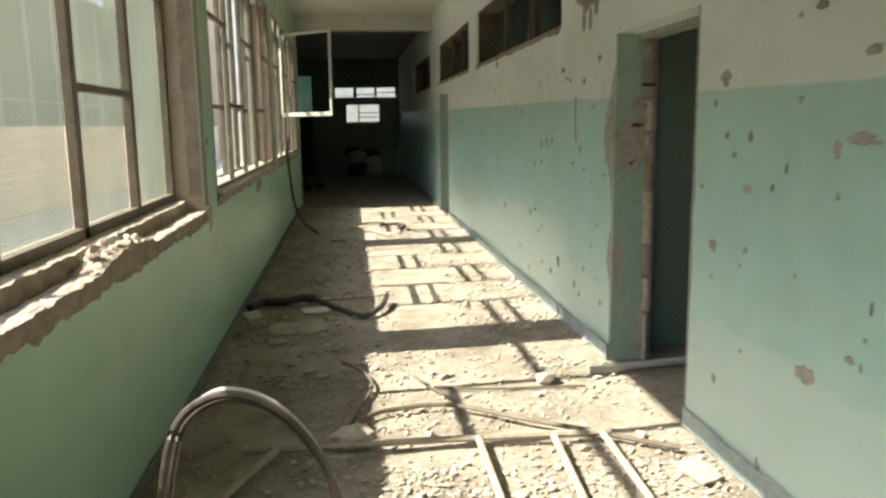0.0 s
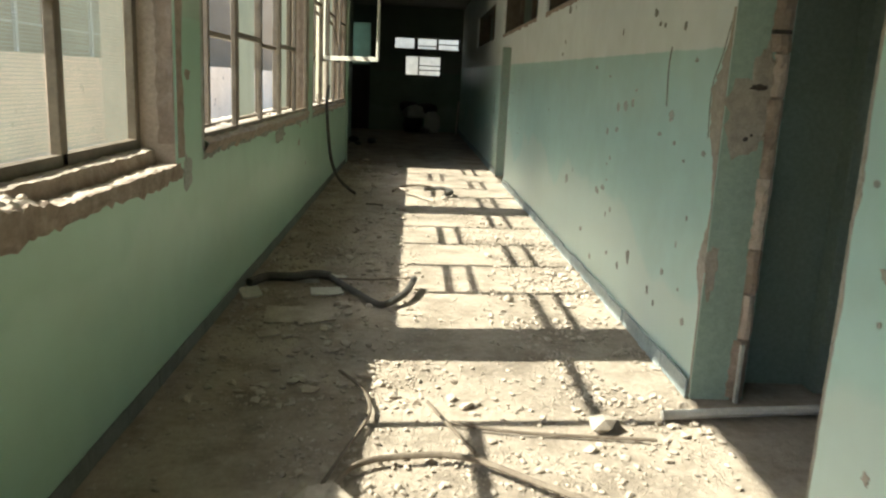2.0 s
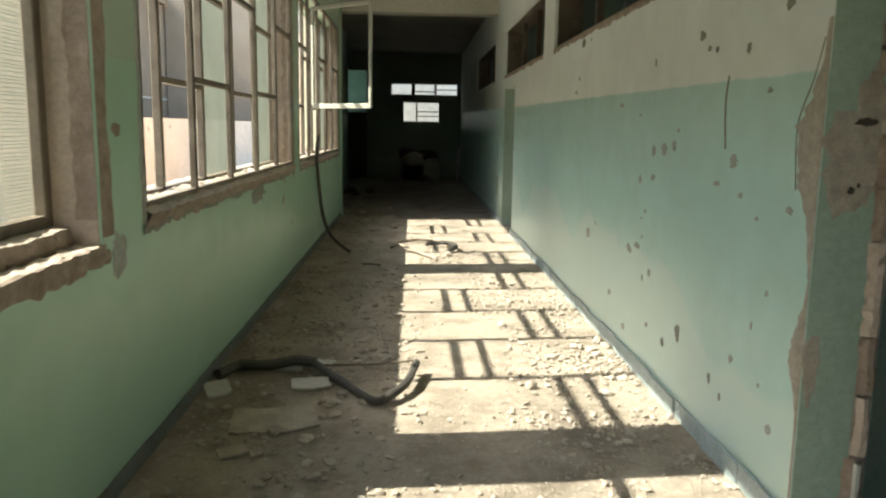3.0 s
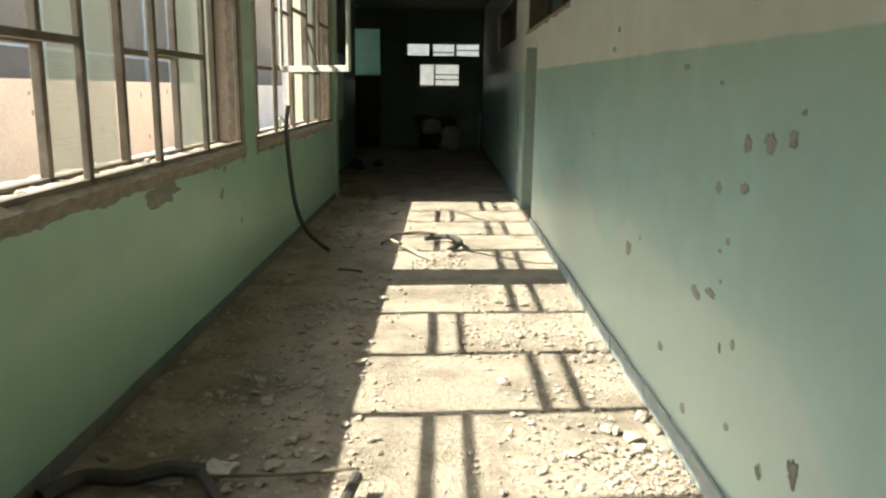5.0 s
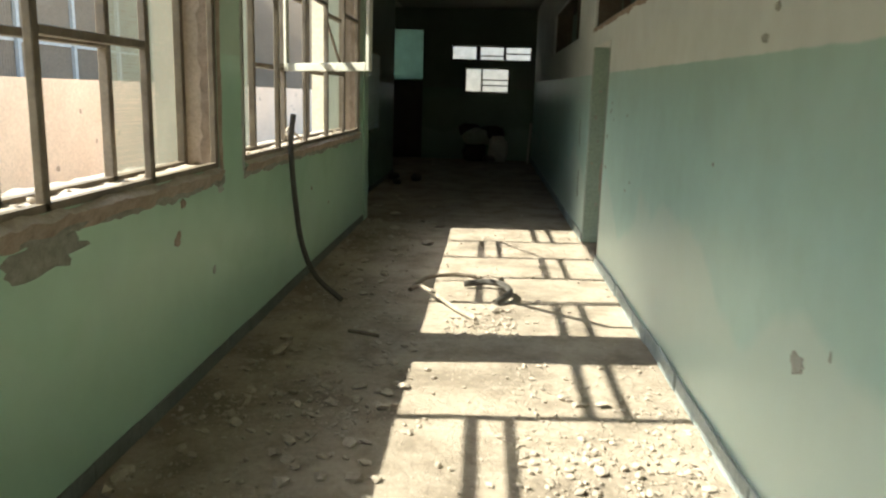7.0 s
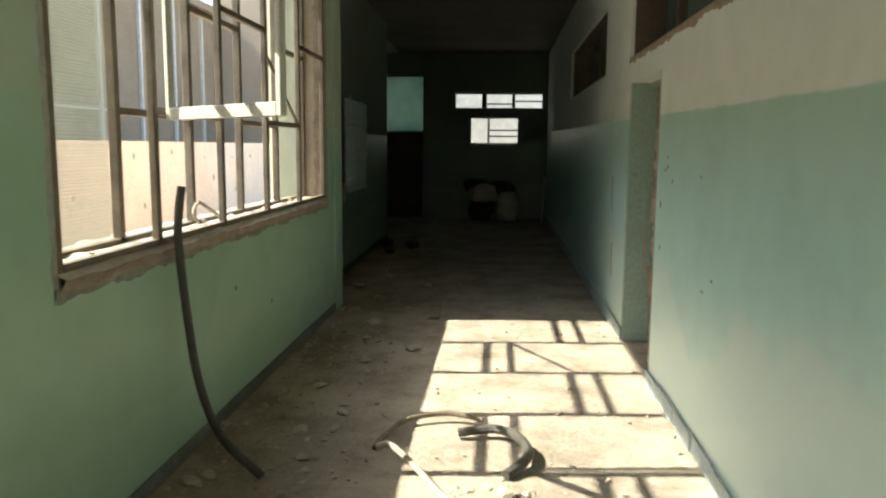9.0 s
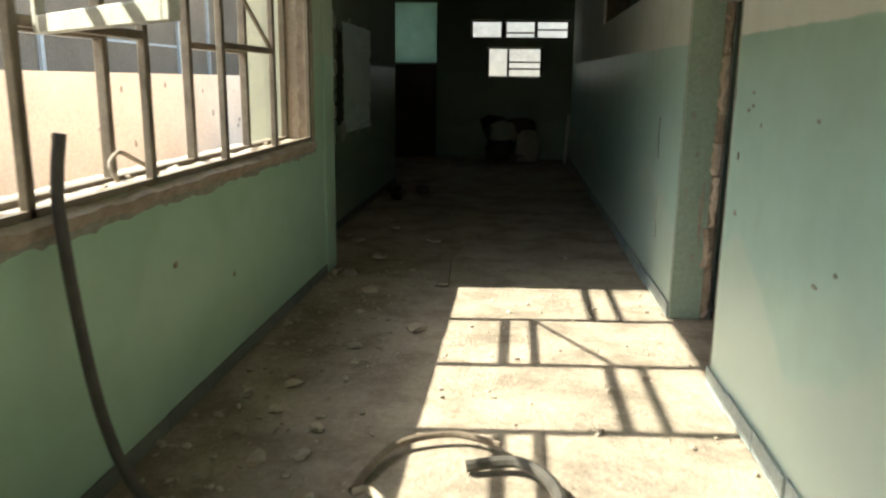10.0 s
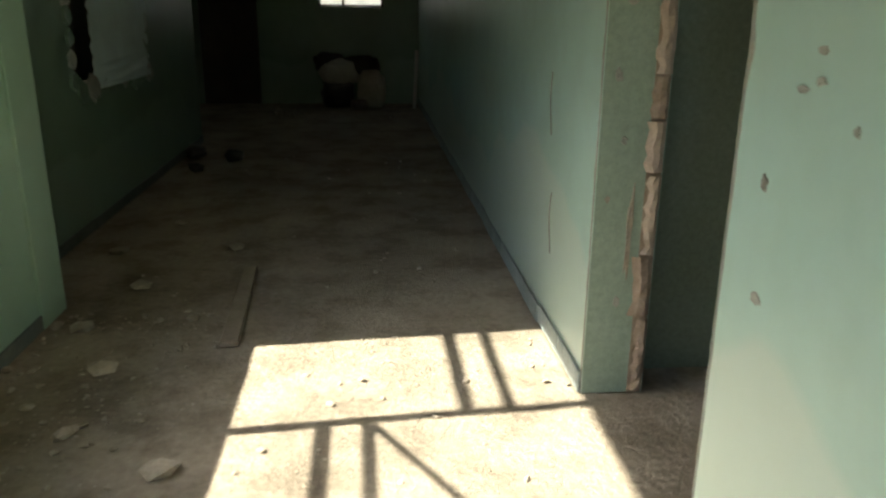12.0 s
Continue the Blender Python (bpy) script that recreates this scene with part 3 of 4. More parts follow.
def open_sash():
    """An empty pale sash swung inwards from the third window."""
    hinge, tip = Vector((-0.73, 11.02, 0)), Vector((-0.02, 10.43, 0))
    d = (tip - hinge).normalized()
    n = Vector((-d.y, d.x, 0))
    ln = (tip - hinge).length
    turn = math.degrees(math.atan2(d.y, d.x))
    s = root("open_casement", hinge + Vector((0, 0, 1.67)), "empty pale steel sash hanging open from the window frame", "casement")
    m = pose(hinge.x, hinge.y, 0, 0, 0, turn)
    z0, z1 = 1.67, 2.80
    for name, a in (("stile", (0, 0.035, -0.015, 0.015, z0, z1)), ("stile", (ln - 0.035, ln, -0.015, 0.015, z0, z1)),
                    ("rail", (0.035, ln - 0.035, -0.015, 0.015, z0, z0 + 0.055)), ("rail", (0.035, ln - 0.035, -0.015, 0.015, z1 - 0.04, z1))):
        bm = boxed(*a, bevel=0.004)
        bm.transform(m)
        part(name, bm, M_FRAME_PALE, s)


open_sash()
# ---- doors ----
for k, (y0, y1) in enumerate(DOORS):
    d = root("door_%d" % (k + 1), (RW, (y0 + y1) / 2, 0), "doorless opening with a smashed jamb and rough plaster", "doorway")
    d["kind"] = "structure"
    part("lintel_scar", boxed(RW + 0.15, RO, y0, y1, DOOR_H - 0.03, DOOR_H), M_CEMENT, d)
    part("reveal_lining", boxed(RW + 0.002, RO - 0.002, y1 - 0.004, y1 - 0.001, 0, DOOR_H), M_GREEN, d, "green painted reveal")
    # the torn-out frame's seat: lumps of mortar with dark gaps between them
    rng = random.Random(610 + k)
    z = 0.02
    while z < DOOR_H - 0.08:
        h = rng.uniform(0.16, 0.46)
        e = min(z + h, DOOR_H - 0.01)
        part("jamb_mortar", ragged_strip("y", y1 - 0.005, RW + (0.180 if k == 0 else 0.190) + rng.uniform(-0.012, 0.02), RO - 0.006, z, e, 620 + 40 * k + int(z * 20), -0.024, 0.007 if k == 0 else 0.013, 0.006, cell=0.03), M_REVEAL if rng.random() < (0.7 if k == 0 else 0.3) else M_PLASTER, d, "bare mortar where the frame was torn out")
        z = e + rng.uniform(0.003, 0.018)
    part("frame_seat", boxed(RW + 0.200, RO - 0.012, y1 - 0.010, y1 - 0.005, 0.0, DOOR_H), M_PLASTER, d, "rough brown slot left by the frame")
    for z in ((1.76,) if k == 0 else ()):
        part("hinge_stub", boxed(RW + 0.165, RO - 0.02, y1 - 0.032, y1 - 0.006, z - 0.009, z + 0.009, bevel=0.002), M_DARK, d, "dark iron hinge stub")


def torn_edge(y, side, z0, z1, base, bulges, seed, step=0.02):
    """Bare plaster along an upright edge of the wall's face. bulges: (height, spread, width) of each bite."""
    bm = bmesh.new()
    rows = []
    n = int((z1 - z0) / step)
    for k in range(n + 1):
        z = z0 + (z1 - z0) * k / n
        w = base + sum(a * math.exp(-((z - c) / b) ** 2) for c, b, a in bulges)
        w *= 1 + 0.5 * noise.noise(Vector((seed, z * 9, 0))) + 0.35 * noise.noise(Vector((seed, z * 31, 5)))
        w = max(w, 0.002)
        rows.append([bm.verts.new((RW - d * (1 + 0.6 * noise.noise(Vector((z * 40, f * 5, seed)))), y + side * f * w, z)) for f, d in ((0, 0.002), (0.25, 0.005), (0.6, 0.006), (0.9, 0.004), (1, 0.0))])
    for r0, r1 in zip(rows, rows[1:]):
        for q in range(4):
            bm.faces.new([r0[q], r0[q + 1], r1[q + 1], r1[q]])
    bmesh.ops.recalc_face_normals(bm, faces=bm.faces)
    return bm


door_a, door_b = bpy.data.objects["door_1"], bpy.data.objects["door_2"]
part("plaster_edge", torn_edge(DOORS[0][1], 1, 0.02, 1.86, 0.014, ((1.42, 0.24, 0.165), (0.68, 0.13, 0.095)), 51), M_FLAKE, door_a, "ragged pinkish-brown broken plaster edge")
part("plaster_edge", torn_edge(DOORS[0][0], -1, 0.05, DOOR_H, 0.012, ((1.25, 0.1, 0.02), (0.8, 0.15, 0.012)), 52), M_FLAKE, door_a)
part("plaster_edge", torn_edge(DOORS[1][1], 1, 0.02, DOOR_H, 0.012, ((1.4, 0.06, 0.02), (0.95, 0.05, 0.02)), 53), M_CEMENT, door_b)
part("plaster_edge", torn_edge(DOORS[1][0], -1, 0.02, DOOR_H, 0.006, ((1.5, 0.05, 0.02),), 54), M_CEMENT, door_b)
part("bare_patch", scar("y", DOORS[0][1] - 0.004, RW + 0.110, 1.37, 0.24, 0.36, 80, -0.004, 20, 0.4), M_FLAKE, door_a, "bare pinkish plaster on the door reveal")
part("bare_patch", scar("y", DOORS[0][1] - 0.004, RW + 0.165, 1.56, 0.13, 0.28, 83, -0.005, 20, 0.4), M_FLAKE, door_a, "bare pinkish plaster on the door reveal")
part("bare_patch", scar("y", DOORS[0][1] - 0.004, RW + 0.03, 0.66, 0.06, 0.26, 84, -0.004, 20, 0.4), M_FLAKE, door_a, "bare pinkish plaster on the door reveal")
for u, z, w, h in ((0.11, 1.28, 0.022, 0.024), (0.135, 1.30, 0.014, 0.016), (0.14, 1.515, 0.085, 0.03)):
    part("bullet_hole", scar("y", DOORS[0][1] - 0.008, RW + u, z, w, h, int(z * 900), -0.003, 12, 0.4), M_DARK, door_a)
for u, z, w, h, m in ((0.15, 0.72, 0.03, 0.40, M_FLAKE), (0.06, 1.35, 0.035, 0.05, M_CEMENT), (0.10, 1.10, 0.03, 0.03, M_CEMENT), (0.05, 0.86, 0.02, 0.03, M_FLAKE), (0.12, 0.42, 0.03, 0.05, M_CEMENT), (0.09, 1.62, 0.04, 0.03, M_CEMENT)):
    part("bare_patch", scar("y", DOORS[1][1] - 0.004, RW + u, z, w, h, int(z * 700), -0.004, 16, 0.45), m, door_b)
part("frame_remnant", boxed(RW + 0.205, RW + 0.225, DOORS[0][1] - 0.05, DOORS[0][1] - 0.03, 0.0, 0.30, bevel=0.003), M_PIPE, door_a, "pale splinter of the old frame")
# timber lining and mullion of the openings high in the classroom wall
for k, (a, b) in enumerate(HIGH):
    hw = tagged(new("window_%d" % (7 + k)), "dusty brown timber frame of an unglazed high opening", "window", kind="structure")
    part("window_sill", boxed(RW + 0.03, RO, a, b, 2.272, 2.292), M_WOODB, hw)
    part("head", boxed(RW + 0.03, RO, a, b, 2.898, 2.918), M_WOODB, hw)
    for y in (a + 0.012, b - 0.012):
        part("stile", boxed(RW + 0.03, RO, y - 0.010, y + 0.010, 2.294, 2.896), M_WOODB, hw)
    for q in (1, 2):
        y = a + (b - a) * q / 3
        part("mullion", boxed(RW + 0.10, RW + 0.16, y - 0.025, y + 0.025, 2.294, 2.896, bevel=0.004), M_WOODB, hw)
    if k < 2:
        part("plaster_edge", ragged_strip("x", RW, a, b, 2.225, 2.272, 90 + k, -0.006, 0.0, 0.022, along="u"), M_PLASTER, hw, "chipped brown plaster below the opening")

# ---- skirting ----
skirt_e = tagged(new("baseboard_east"), "pale grey skirting tiles along the classroom wall", "skirting", kind="structure")
skirt_w = tagged(new("baseboard_west"), "dark grey skirting along the window wall", "skirting", kind="structure")
tile_me = mesh_of(boxed(-0.007, 0.007, -0.199, 0.199, -0.05, 0.05, bevel=0.003), "skirting_tile", M_SKIRT)
tile_dark = mesh_of(boxed(-0.006, 0.006, -0.199, 0.199, -0.04, 0.04, bevel=0.003), "skirting_tile", M_SKIRT_L)
rng = random.Random(5)
for y0, y1 in ((Y0, DOORS[0][0]), (DOORS[0][1], DOORS[1][0]), (DOORS[1][1], YE)):
    n = max(1, round((y1 - y0) / 0.4))
    for k in range(n):
        s = new("skirting_tile", tile_me)
        s.parent = skirt_e
        s.location = (RW - 0.007 - rng.uniform(0, 0.012), y0 + (k + 0.5) * (y1 - y0) / n, 0.05 + rng.uniform(-0.010, 0.004))
        s.rotation_euler.z = rng.uniform(-0.02, 0.02)
        s.scale.y = (y1 - y0) / n / 0.4
for x, y0, y1 in ((LW, Y0, YC), (LB, YC + 0.02, YP)):
    n = max(1, round((y1 - y0) / 0.4))
    for k in range(n):
        s = new("skirting_tile", tile_dark)
        s.parent = skirt_w
        s.location = (x + 0.006 + rng.uniform(0, 0.002), y0 + (k + 0.5) * (y1 - y0) / n, 0.04 + rng.uniform(-0.003, 0.002))
        s.scale.y = (y1 - y0) / n / 0.4

# ---- bullet scars and flaked plaster on the walls ----
# y, z, width, height, tone: 0 dark crater, 1 bare brown plaster, 2 grey smear
SCARS_DOOR_1 = [(3.22, 1.72, 0.12, 0.08, 1), (2.55, 1.93, 0.08, 0.04, 0), (2.67, 1.91, 0.04, 0.02, 2), (2.26, 1.75, 0.11, 0.04, 1), (2.64, 1.61, 0.04, 0.03, 2), (2.98, 1.47, 0.04, 0.05, 0), (3.18, 1.47, 0.04, 0.03, 0), (3.11, 1.39, 0.05, 0.03, 0), (2.28, 1.47, 0.22, 0.05, 1), (2.41, 1.43, 0.05, 0.08, 1), (2.99, 1.25, 0.09, 0.05, 1), (2.8, 1.27, 0.03, 0.03, 0), (2.39, 1.27, 0.03, 0.03, 1), (3.27, 0.97, 0.09, 0.06, 1), (2.98, 0.99, 0.05, 0.03, 2), (2.51, 0.6, 0.16, 0.09, 1), (2.27, 0.73, 0.07, 0.03, 1), (2.21, 0.72, 0.02, 0.03, 2)]
SCARS_DOOR_2 = [(2.18, 0.93, 0.02, 0.05, 0), (3.02, 0.92, 0.03, 0.02, 2), (3.27, 0.82, 0.03, 0.03, 2), (2.98, 0.55, 0.03, 0.02, 2), (2.8, 0.09, 0.05, 0.1, 1), (2.2, 0.82, 0.02, 0.01, 2), (3.3, 1.61, 0.03, 0.04, 0), (3.4, 1.23, 0.04, 0.03, 2), (3.21, 0.35, 0.06, 0.04, 1)]
SCARS_MID_1 = [(5.79, 1.93, 0.09, 0.06, 0), (5.69, 1.86, 0.05, 0.03, 0), (5.6, 1.85, 0.05, 0.03, 0), (5.26, 1.82, 0.05, 0.05, 0), (8.42, 2.18, 0.16, 0.08, 0), (6.44, 1.36, 0.10, 0.06, 2), (6.26, 1.38, 0.12, 0.07, 2), (6.10, 1.40, 0.08, 0.06, 2), (5.33, 1.35, 0.11, 0.06, 2), (6.68, 1.18, 0.08, 0.05, 2), (5.24, 1.21, 0.06, 0.03, 2), (4.81, 1.19, 0.07, 0.03, 2), (6.67, 0.77, 0.15, 0.04, 2), (5.04, 1.64, 0.06, 0.03, 2), (4.93, 0.85, 0.03, 0.03, 2), (7.26, 0.35, 0.11, 0.04, 2), (5.88, 0.43, 0.09, 0.09, 0), (6.1, 0.32, 0.06, 0.05, 0), (6.4, 0.34, 0.06, 0.03, 2)]
SCARS_MID_2 = [(6.88, 0.2, 0.07, 0.05, 2), (5.43, 0.34, 0.05, 0.05, 0), (5.3, 0.29, 0.03, 0.04, 0), (5.21, 0.5, 0.06, 0.04, 2), (4.94, 0.47, 0.02, 0.02, 2), (5.07, 1.13, 0.03, 0.02, 2), (4.93, 1.95, 0.08, 0.04, 0), (7.18, 1.64, 0.13, 0.03, 2), (5.5, 1.24, 0.08, 0.03, 2), (4.83, 0.33, 0.06, 0.04, 2)]
SCARS_LONG_1 = [(6.05, 1.48, 0.05, 0.02, 2), (6.43, 1.21, 0.1, 0.04, 2), (6.54, 1.0, 0.05, 0.03, 2), (6.61, 0.95, 0.04, 0.02, 2), (6.84, 0.73, 0.15, 0.05, 2), (6.58, 0.84, 0.04, 0.02, 2), (7.98, 0.68, 0.15, 0.08, 2), (6.41, 0.65, 0.05, 0.04, 2), (8.63, 1.79, 0.11, 0.04, 2), (8.53, 1.9, 0.08, 0.04, 2), (6.74, 1.57, 0.05, 0.02, 2)]
SCARS_END_1 = [(11.24, 0.93, 0.03, 0.02, 0), (11.4, 0.85, 0.07, 0.02, 2), (11.53, 1.42, 0.05, 0.02, 2), (12.47, 1.21, 0.04, 0.04, 0), (12.32, 1.51, 0.05, 0.01, 2), (12.37, 1.43, 0.06, 0.02, 2), (12.31, 1.45, 0.05, 0.02, 2), (12.44, 0.94, 0.06, 0.03, 2), (12.17, 1.37, 0.03, 0.01, 2)]
tones = (M_HOLE, M_FLAKE, M_CEMENT)
scar_names = ("bullet_hole", "bare_patch", "scrape")
seed = 100
for group in (SCARS_DOOR_1, SCARS_DOOR_2, SCARS_MID_1, SCARS_MID_2, SCARS_LONG_1, SCARS_END_1):
    for y, z, w, h, tone in group:
        seed += 1
        part(scar_names[tone], scar("x", RW, y, z, max(w, 0.02) * 0.75, max(h, 0.02) * 0.9, seed, -0.004, 22, 0.5), tones[tone], wall_east)
rng = random.Random(31)
for k in range(14):
    y, z = rng.uniform(0.8, 9.6), rng.uniform(0.15, 2.2)
    if any(a - 0.1 < y < b + 0.1 for a, b in DOORS):
        continue
    seed += 1
    part("bullet_hole", scar("x", RW, y, z, rng.uniform(0.010, 0.026), rng.uniform(0.015, 0.05), seed, -0.003, 9, 0.4), rng.choice((M_HOLE, M_CEMENT, M_CEMENT)), wall_east)
# long crack and flaked lintel by the first door
part("crack", tube([(RW - 0.001, 5.44, 1.72), (RW - 0.001, 5.46, 1.62), (RW - 0.001, 5.45, 1.52), (RW - 0.001, 5.43, 1.40)], 0.006, 5), M_HOLE, wall_east)
part("crack", tube([(RW - 0.001, 4.66, 1.80), (RW - 0.001, 4.715, 1.66), (RW - 0.001, 4.80, 1.50), (RW - 0.001, 4.775, 1.27)], 0.003, 5), M_HOLE, wall_east)
for y, z, w, h in ((5.28, 2.24, 0.07, 0.20), (5.14, 2.22, 0.06, 0.16), (5.02, 2.30, 0.08, 0.16)):
    part("bare_patch", scar("x", RW, y, z, w, h, 70, -0.0055, 14, 0.25), M_PLASTER, wall_east)
part("bare_patch", scar("x", RW, 5.15, 2.42, 0.62, 0.26, 77, -0.006, 22, 0.35), M_PLASTER, wall_east, "large flake of bare brown plaster")
for k, (y, z, w, h) in enumerate(((9.67, 0.98, 0.09, 0.05), (9.13, 0.97, 0.07, 0.05), (9.04, 0.79, 0.08, 0.05), (9.53, 0.54, 0.05, 0.05), (7.94, 0.955, 0.55, 0.13), (9.06, 0.82, 0.05, 0.04),
                                  (5.13, 0.95, 0.16, 0.20), (5.15, 1.45, 0.10, 0.06), (4.3, 0.97, 0.40, 0.06), (3.3, 0.97, 0.30, 0.06), (11.9, 0.72, 0.04, 0.03), (12.6, 0.5, 0.03, 0.03))):
    part("bare_patch", scar("x", LW, y, z, w, h, 200 + k, 0.004, 18, 0.4), M_HOLE if k == 4 else M_PLASTER if k % 3 else M_CEMENT, wall_west)
# pale patch on the set-back wall, panel over the dark doorway
# cracks in the far wall past the second door
for y, z in ((14.55, 1.30), (14.45, 0.72)):
    part("crack", tube([(RW - 0.001, y, z), (RW - 0.001, y + 0.02, z - 0.12), (RW - 0.001, y - 0.03, z - 0.30)], 0.005, 5), M_HOLE, wall_east)
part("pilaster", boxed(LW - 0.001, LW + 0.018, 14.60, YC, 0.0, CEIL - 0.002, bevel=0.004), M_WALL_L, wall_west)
# ragged panel in place of the opening's lit reveal, its brightness in the colour
thing("lit_reveal_panel", ragged_strip("x", LB + 0.006, 16.85, 18.38, 0.98, 2.14, 301, 0.016, 0.035, 0.05), M_LIT_REVEAL, "pale blue panel painting the lit reveal of a window opening", "sheet")
# added dark panel: makes the opening look dark and blocks the sun
thing("shutter", boxed(LB - 0.29, LB - 0.25, 16.46, 18.34, 1.004, 2.096, bevel=0.004), M_DARK, "dark panel added behind the opening to keep daylight out", "shutter")
rng = random.Random(77)
for k in range(30):
    t = k / 30
    u, z = ((16.45 + 1.9 * t * 4, 2.10), (18.35, 2.10 - 1.1 * (t * 4 - 1)), (18.35 - 1.9 * (t * 4 - 2), 1.0), (16.45, 1.0 + 1.1 * (t * 4 - 3)))[int(t * 4)]
    s = rng.uniform(0.10, 0.24)
    part("broken_edge", scar("x", LB, u, z, s * 1.2, s, 310 + k, 0.006 + 0.0004 * k, 14, 0.35), M_WALL_SHADED if k % 3 else M_CEMENT, wall_set_back)
thing("transom_window", boxed(-1.86, -0.90, YE + 0.10, YE + 0.11, 1.90, 3.08), M_FROST, "pale green frosted pane above a dark doorway", "window")
store = root("store_door", (-1.38, YE + 0.1, 0), "dark brown closed wooden door under a transom", "door")
part("leaf", boxed(-1.81, -0.95, YE + 0.03, YE + 0.12, -0.012, 1.815, bevel=0.004), M_DARK, store)
for a in ((-1.858, -1.812, 0.0, 1.858), (-0.948, -0.902, 0.0, 1.858), (-1.81, -0.95, 1.812, 1.858)):
    part("door_frame", boxed(a[0], a[1], YE + 0.02, YE + 0.16, a[2], a[3]), M_DARK, store)

# ---- loose things ----
def chair_frame():
    """The bent tubular back of a wrecked chair standing by the window wall."""
    c = root("chair_frame", (-0.1, 1.9, 0), "wrecked tubular metal chair back, dusty and bent", "chair")
    prof = ((-0.37, 0.0), (-0.355, 0.45), (-0.335, 0.64), (-0.285, 0.80), (-0.18, 0.865), (-0.06, 0.83), (0.04, 0.72), (0.105, 0.57), (0.14, 0.3), (0.15, 0.0))
    for name, y, s in (("front_tube", 1.885, 1.0), ("rear_tube", 1.93, 0.97)):
        part(name, tube([(-0.11 + (x + 0.11) * s, y + 0.05 * (0.9 - z), z * s if z else 0.0) for x, z in prof], 0.0115, 8), M_CHAIR, c)
    # pale strip in place of the bright highlight on top of the bent tube
    part("strip", tube([(x, 1.908 + 0.04 * (0.9 - z), z + 0.004) for x, z in prof[3:8]], 0.009, 6), M_PIPE, c, "pale strip painting the highlight along the tube")
    part("bracket", boxed(-0.372, -0.335, 1.90, 1.96, 0.50, 0.56, bevel=0.006), M_CHAIR, c)


chair_frame()


def floor_grille():
    """Iron bars torn out of a window, lying on the rubble."""
    g = root("window_grille", (0.6, 3.3, 0), "torn-out iron window grille lying on the rubble", "grille")
    for p in (((-0.37, 3.44, 0.035), (0.75, 3.41, 0.045), (1.38, 3.37, 0.05)), ((0.74, 3.40, 0.05), (0.735, 2.9, 0.04), (0.72, 1.9, 0.03)),
              ((1.34, 3.36, 0.055), (1.33, 2.85, 0.04), (1.29, 2.0, 0.03)), ((1.10, 3.36, 0.055), (1.07, 2.8, 0.03), (1.02, 2.1, 0.03)), ((-0.20, 3.43, 0.05), (-0.42, 2.93, 0.03), (-0.55, 2.5, 0.02))):
        part("bar", tube(p, 0.017, 6), M_DUSTBAR, g)


floor_grille()
thing("bent_rod", tube([(0.16, 3.62, 0.02), (0.22, 3.80, 0.03), (0.40, 3.88, 0.035), (0.67, 3.87, 0.04), (1.0, 3.62, 0.045), (1.66, 3.18, 0.03)], 0.013, 7), M_RUST, "bent dusty iron rod on the rubble", "rod")
thing("bent_wire", tube([(0.08, 4.81, 0.015), (0.21, 4.56, 0.025), (0.26, 4.28, 0.03), (0.18, 3.94, 0.02), (0.12, 3.70, 0.012)], 0.009, 6), M_RUST, "curved dusty wire at the edge of the rubble", "wire")
thing("thin_rod", tube([(0.52, 4.46, 0.012), (0.58, 4.28, 0.02), (0.70, 3.93, 0.035)], 0.009, 6), M_RUST, "thin iron rod leaning on the rubble", "rod")
thing("thin_rod", tube([(0.62, 4.22, 0.025), (0.9, 4.16, 0.015), (1.5, 4.12, 0.015)], 0.008, 6), M_RUST, "thin iron rod lying across the floor", "rod")
thing("rubble_chunk", chunk((0.14, 3.53, 0.05), 0.24, 4, 0.55), M_RUBBLE, "large pale lump of broken plaster", "rubble")
thing("rubble_chunk", chunk((1.29, 4.24, 0.035), 0.16, 8, 0.6), M_RUBBLE, "pale plaster lump by the first doorway", "rubble")
thing("rubble_chunk", chunk((0.85, 10.80, 0.03), 0.10, 9, 0.6), M_RUBBLE, "pale plaster lump among bent tubes", "rubble")
thing("conduit", tube([(1.60, 4.36, 0.024), (1.95, 4.40, 0.03), (2.4, 4.46, 0.03)], 0.024, 8), M_BOARD, "pale plastic conduit lying across the threshold", "pipe")
thing("broken_tile", sheet_piece((1.64, 2.95, 0.02), 0.12, 0.17, 20, 3, 0.014, 7), M_RUBBLE, "broken floor tile by the skirting", "tile")
# rubber hose and board pieces in the shade
thing("rubber_hose", tube([(-0.70, 6.38, 0.03), (-0.60, 6.52, 0.04), (-0.42, 6.50, 0.05), (-0.28, 6.56, 0.06), (-0.15, 6.56, 0.05)], 0.034, 8), M_HOSE, "black rubber hose crumpled by the wall", "hose")
thing("bent_trim", tube([(-0.19, 6.60, 0.05), (0.04, 6.25, 0.03), (0.23, 5.95, 0.03), (0.33, 6.02, 0.045), (0.41, 6.20, 0.06), (0.46, 6.50, 0.07)], 0.024, 8), M_HOSE, "dark curved strip of torn edging on the floor", "trim")
thing("thin_rod", tube([(-0.12, 6.54, 0.04), (0.15, 6.58, 0.03), (0.44, 6.60, 0.05)], 0.007, 6), M_RUST, "thin dark rod beside the hose", "rod")
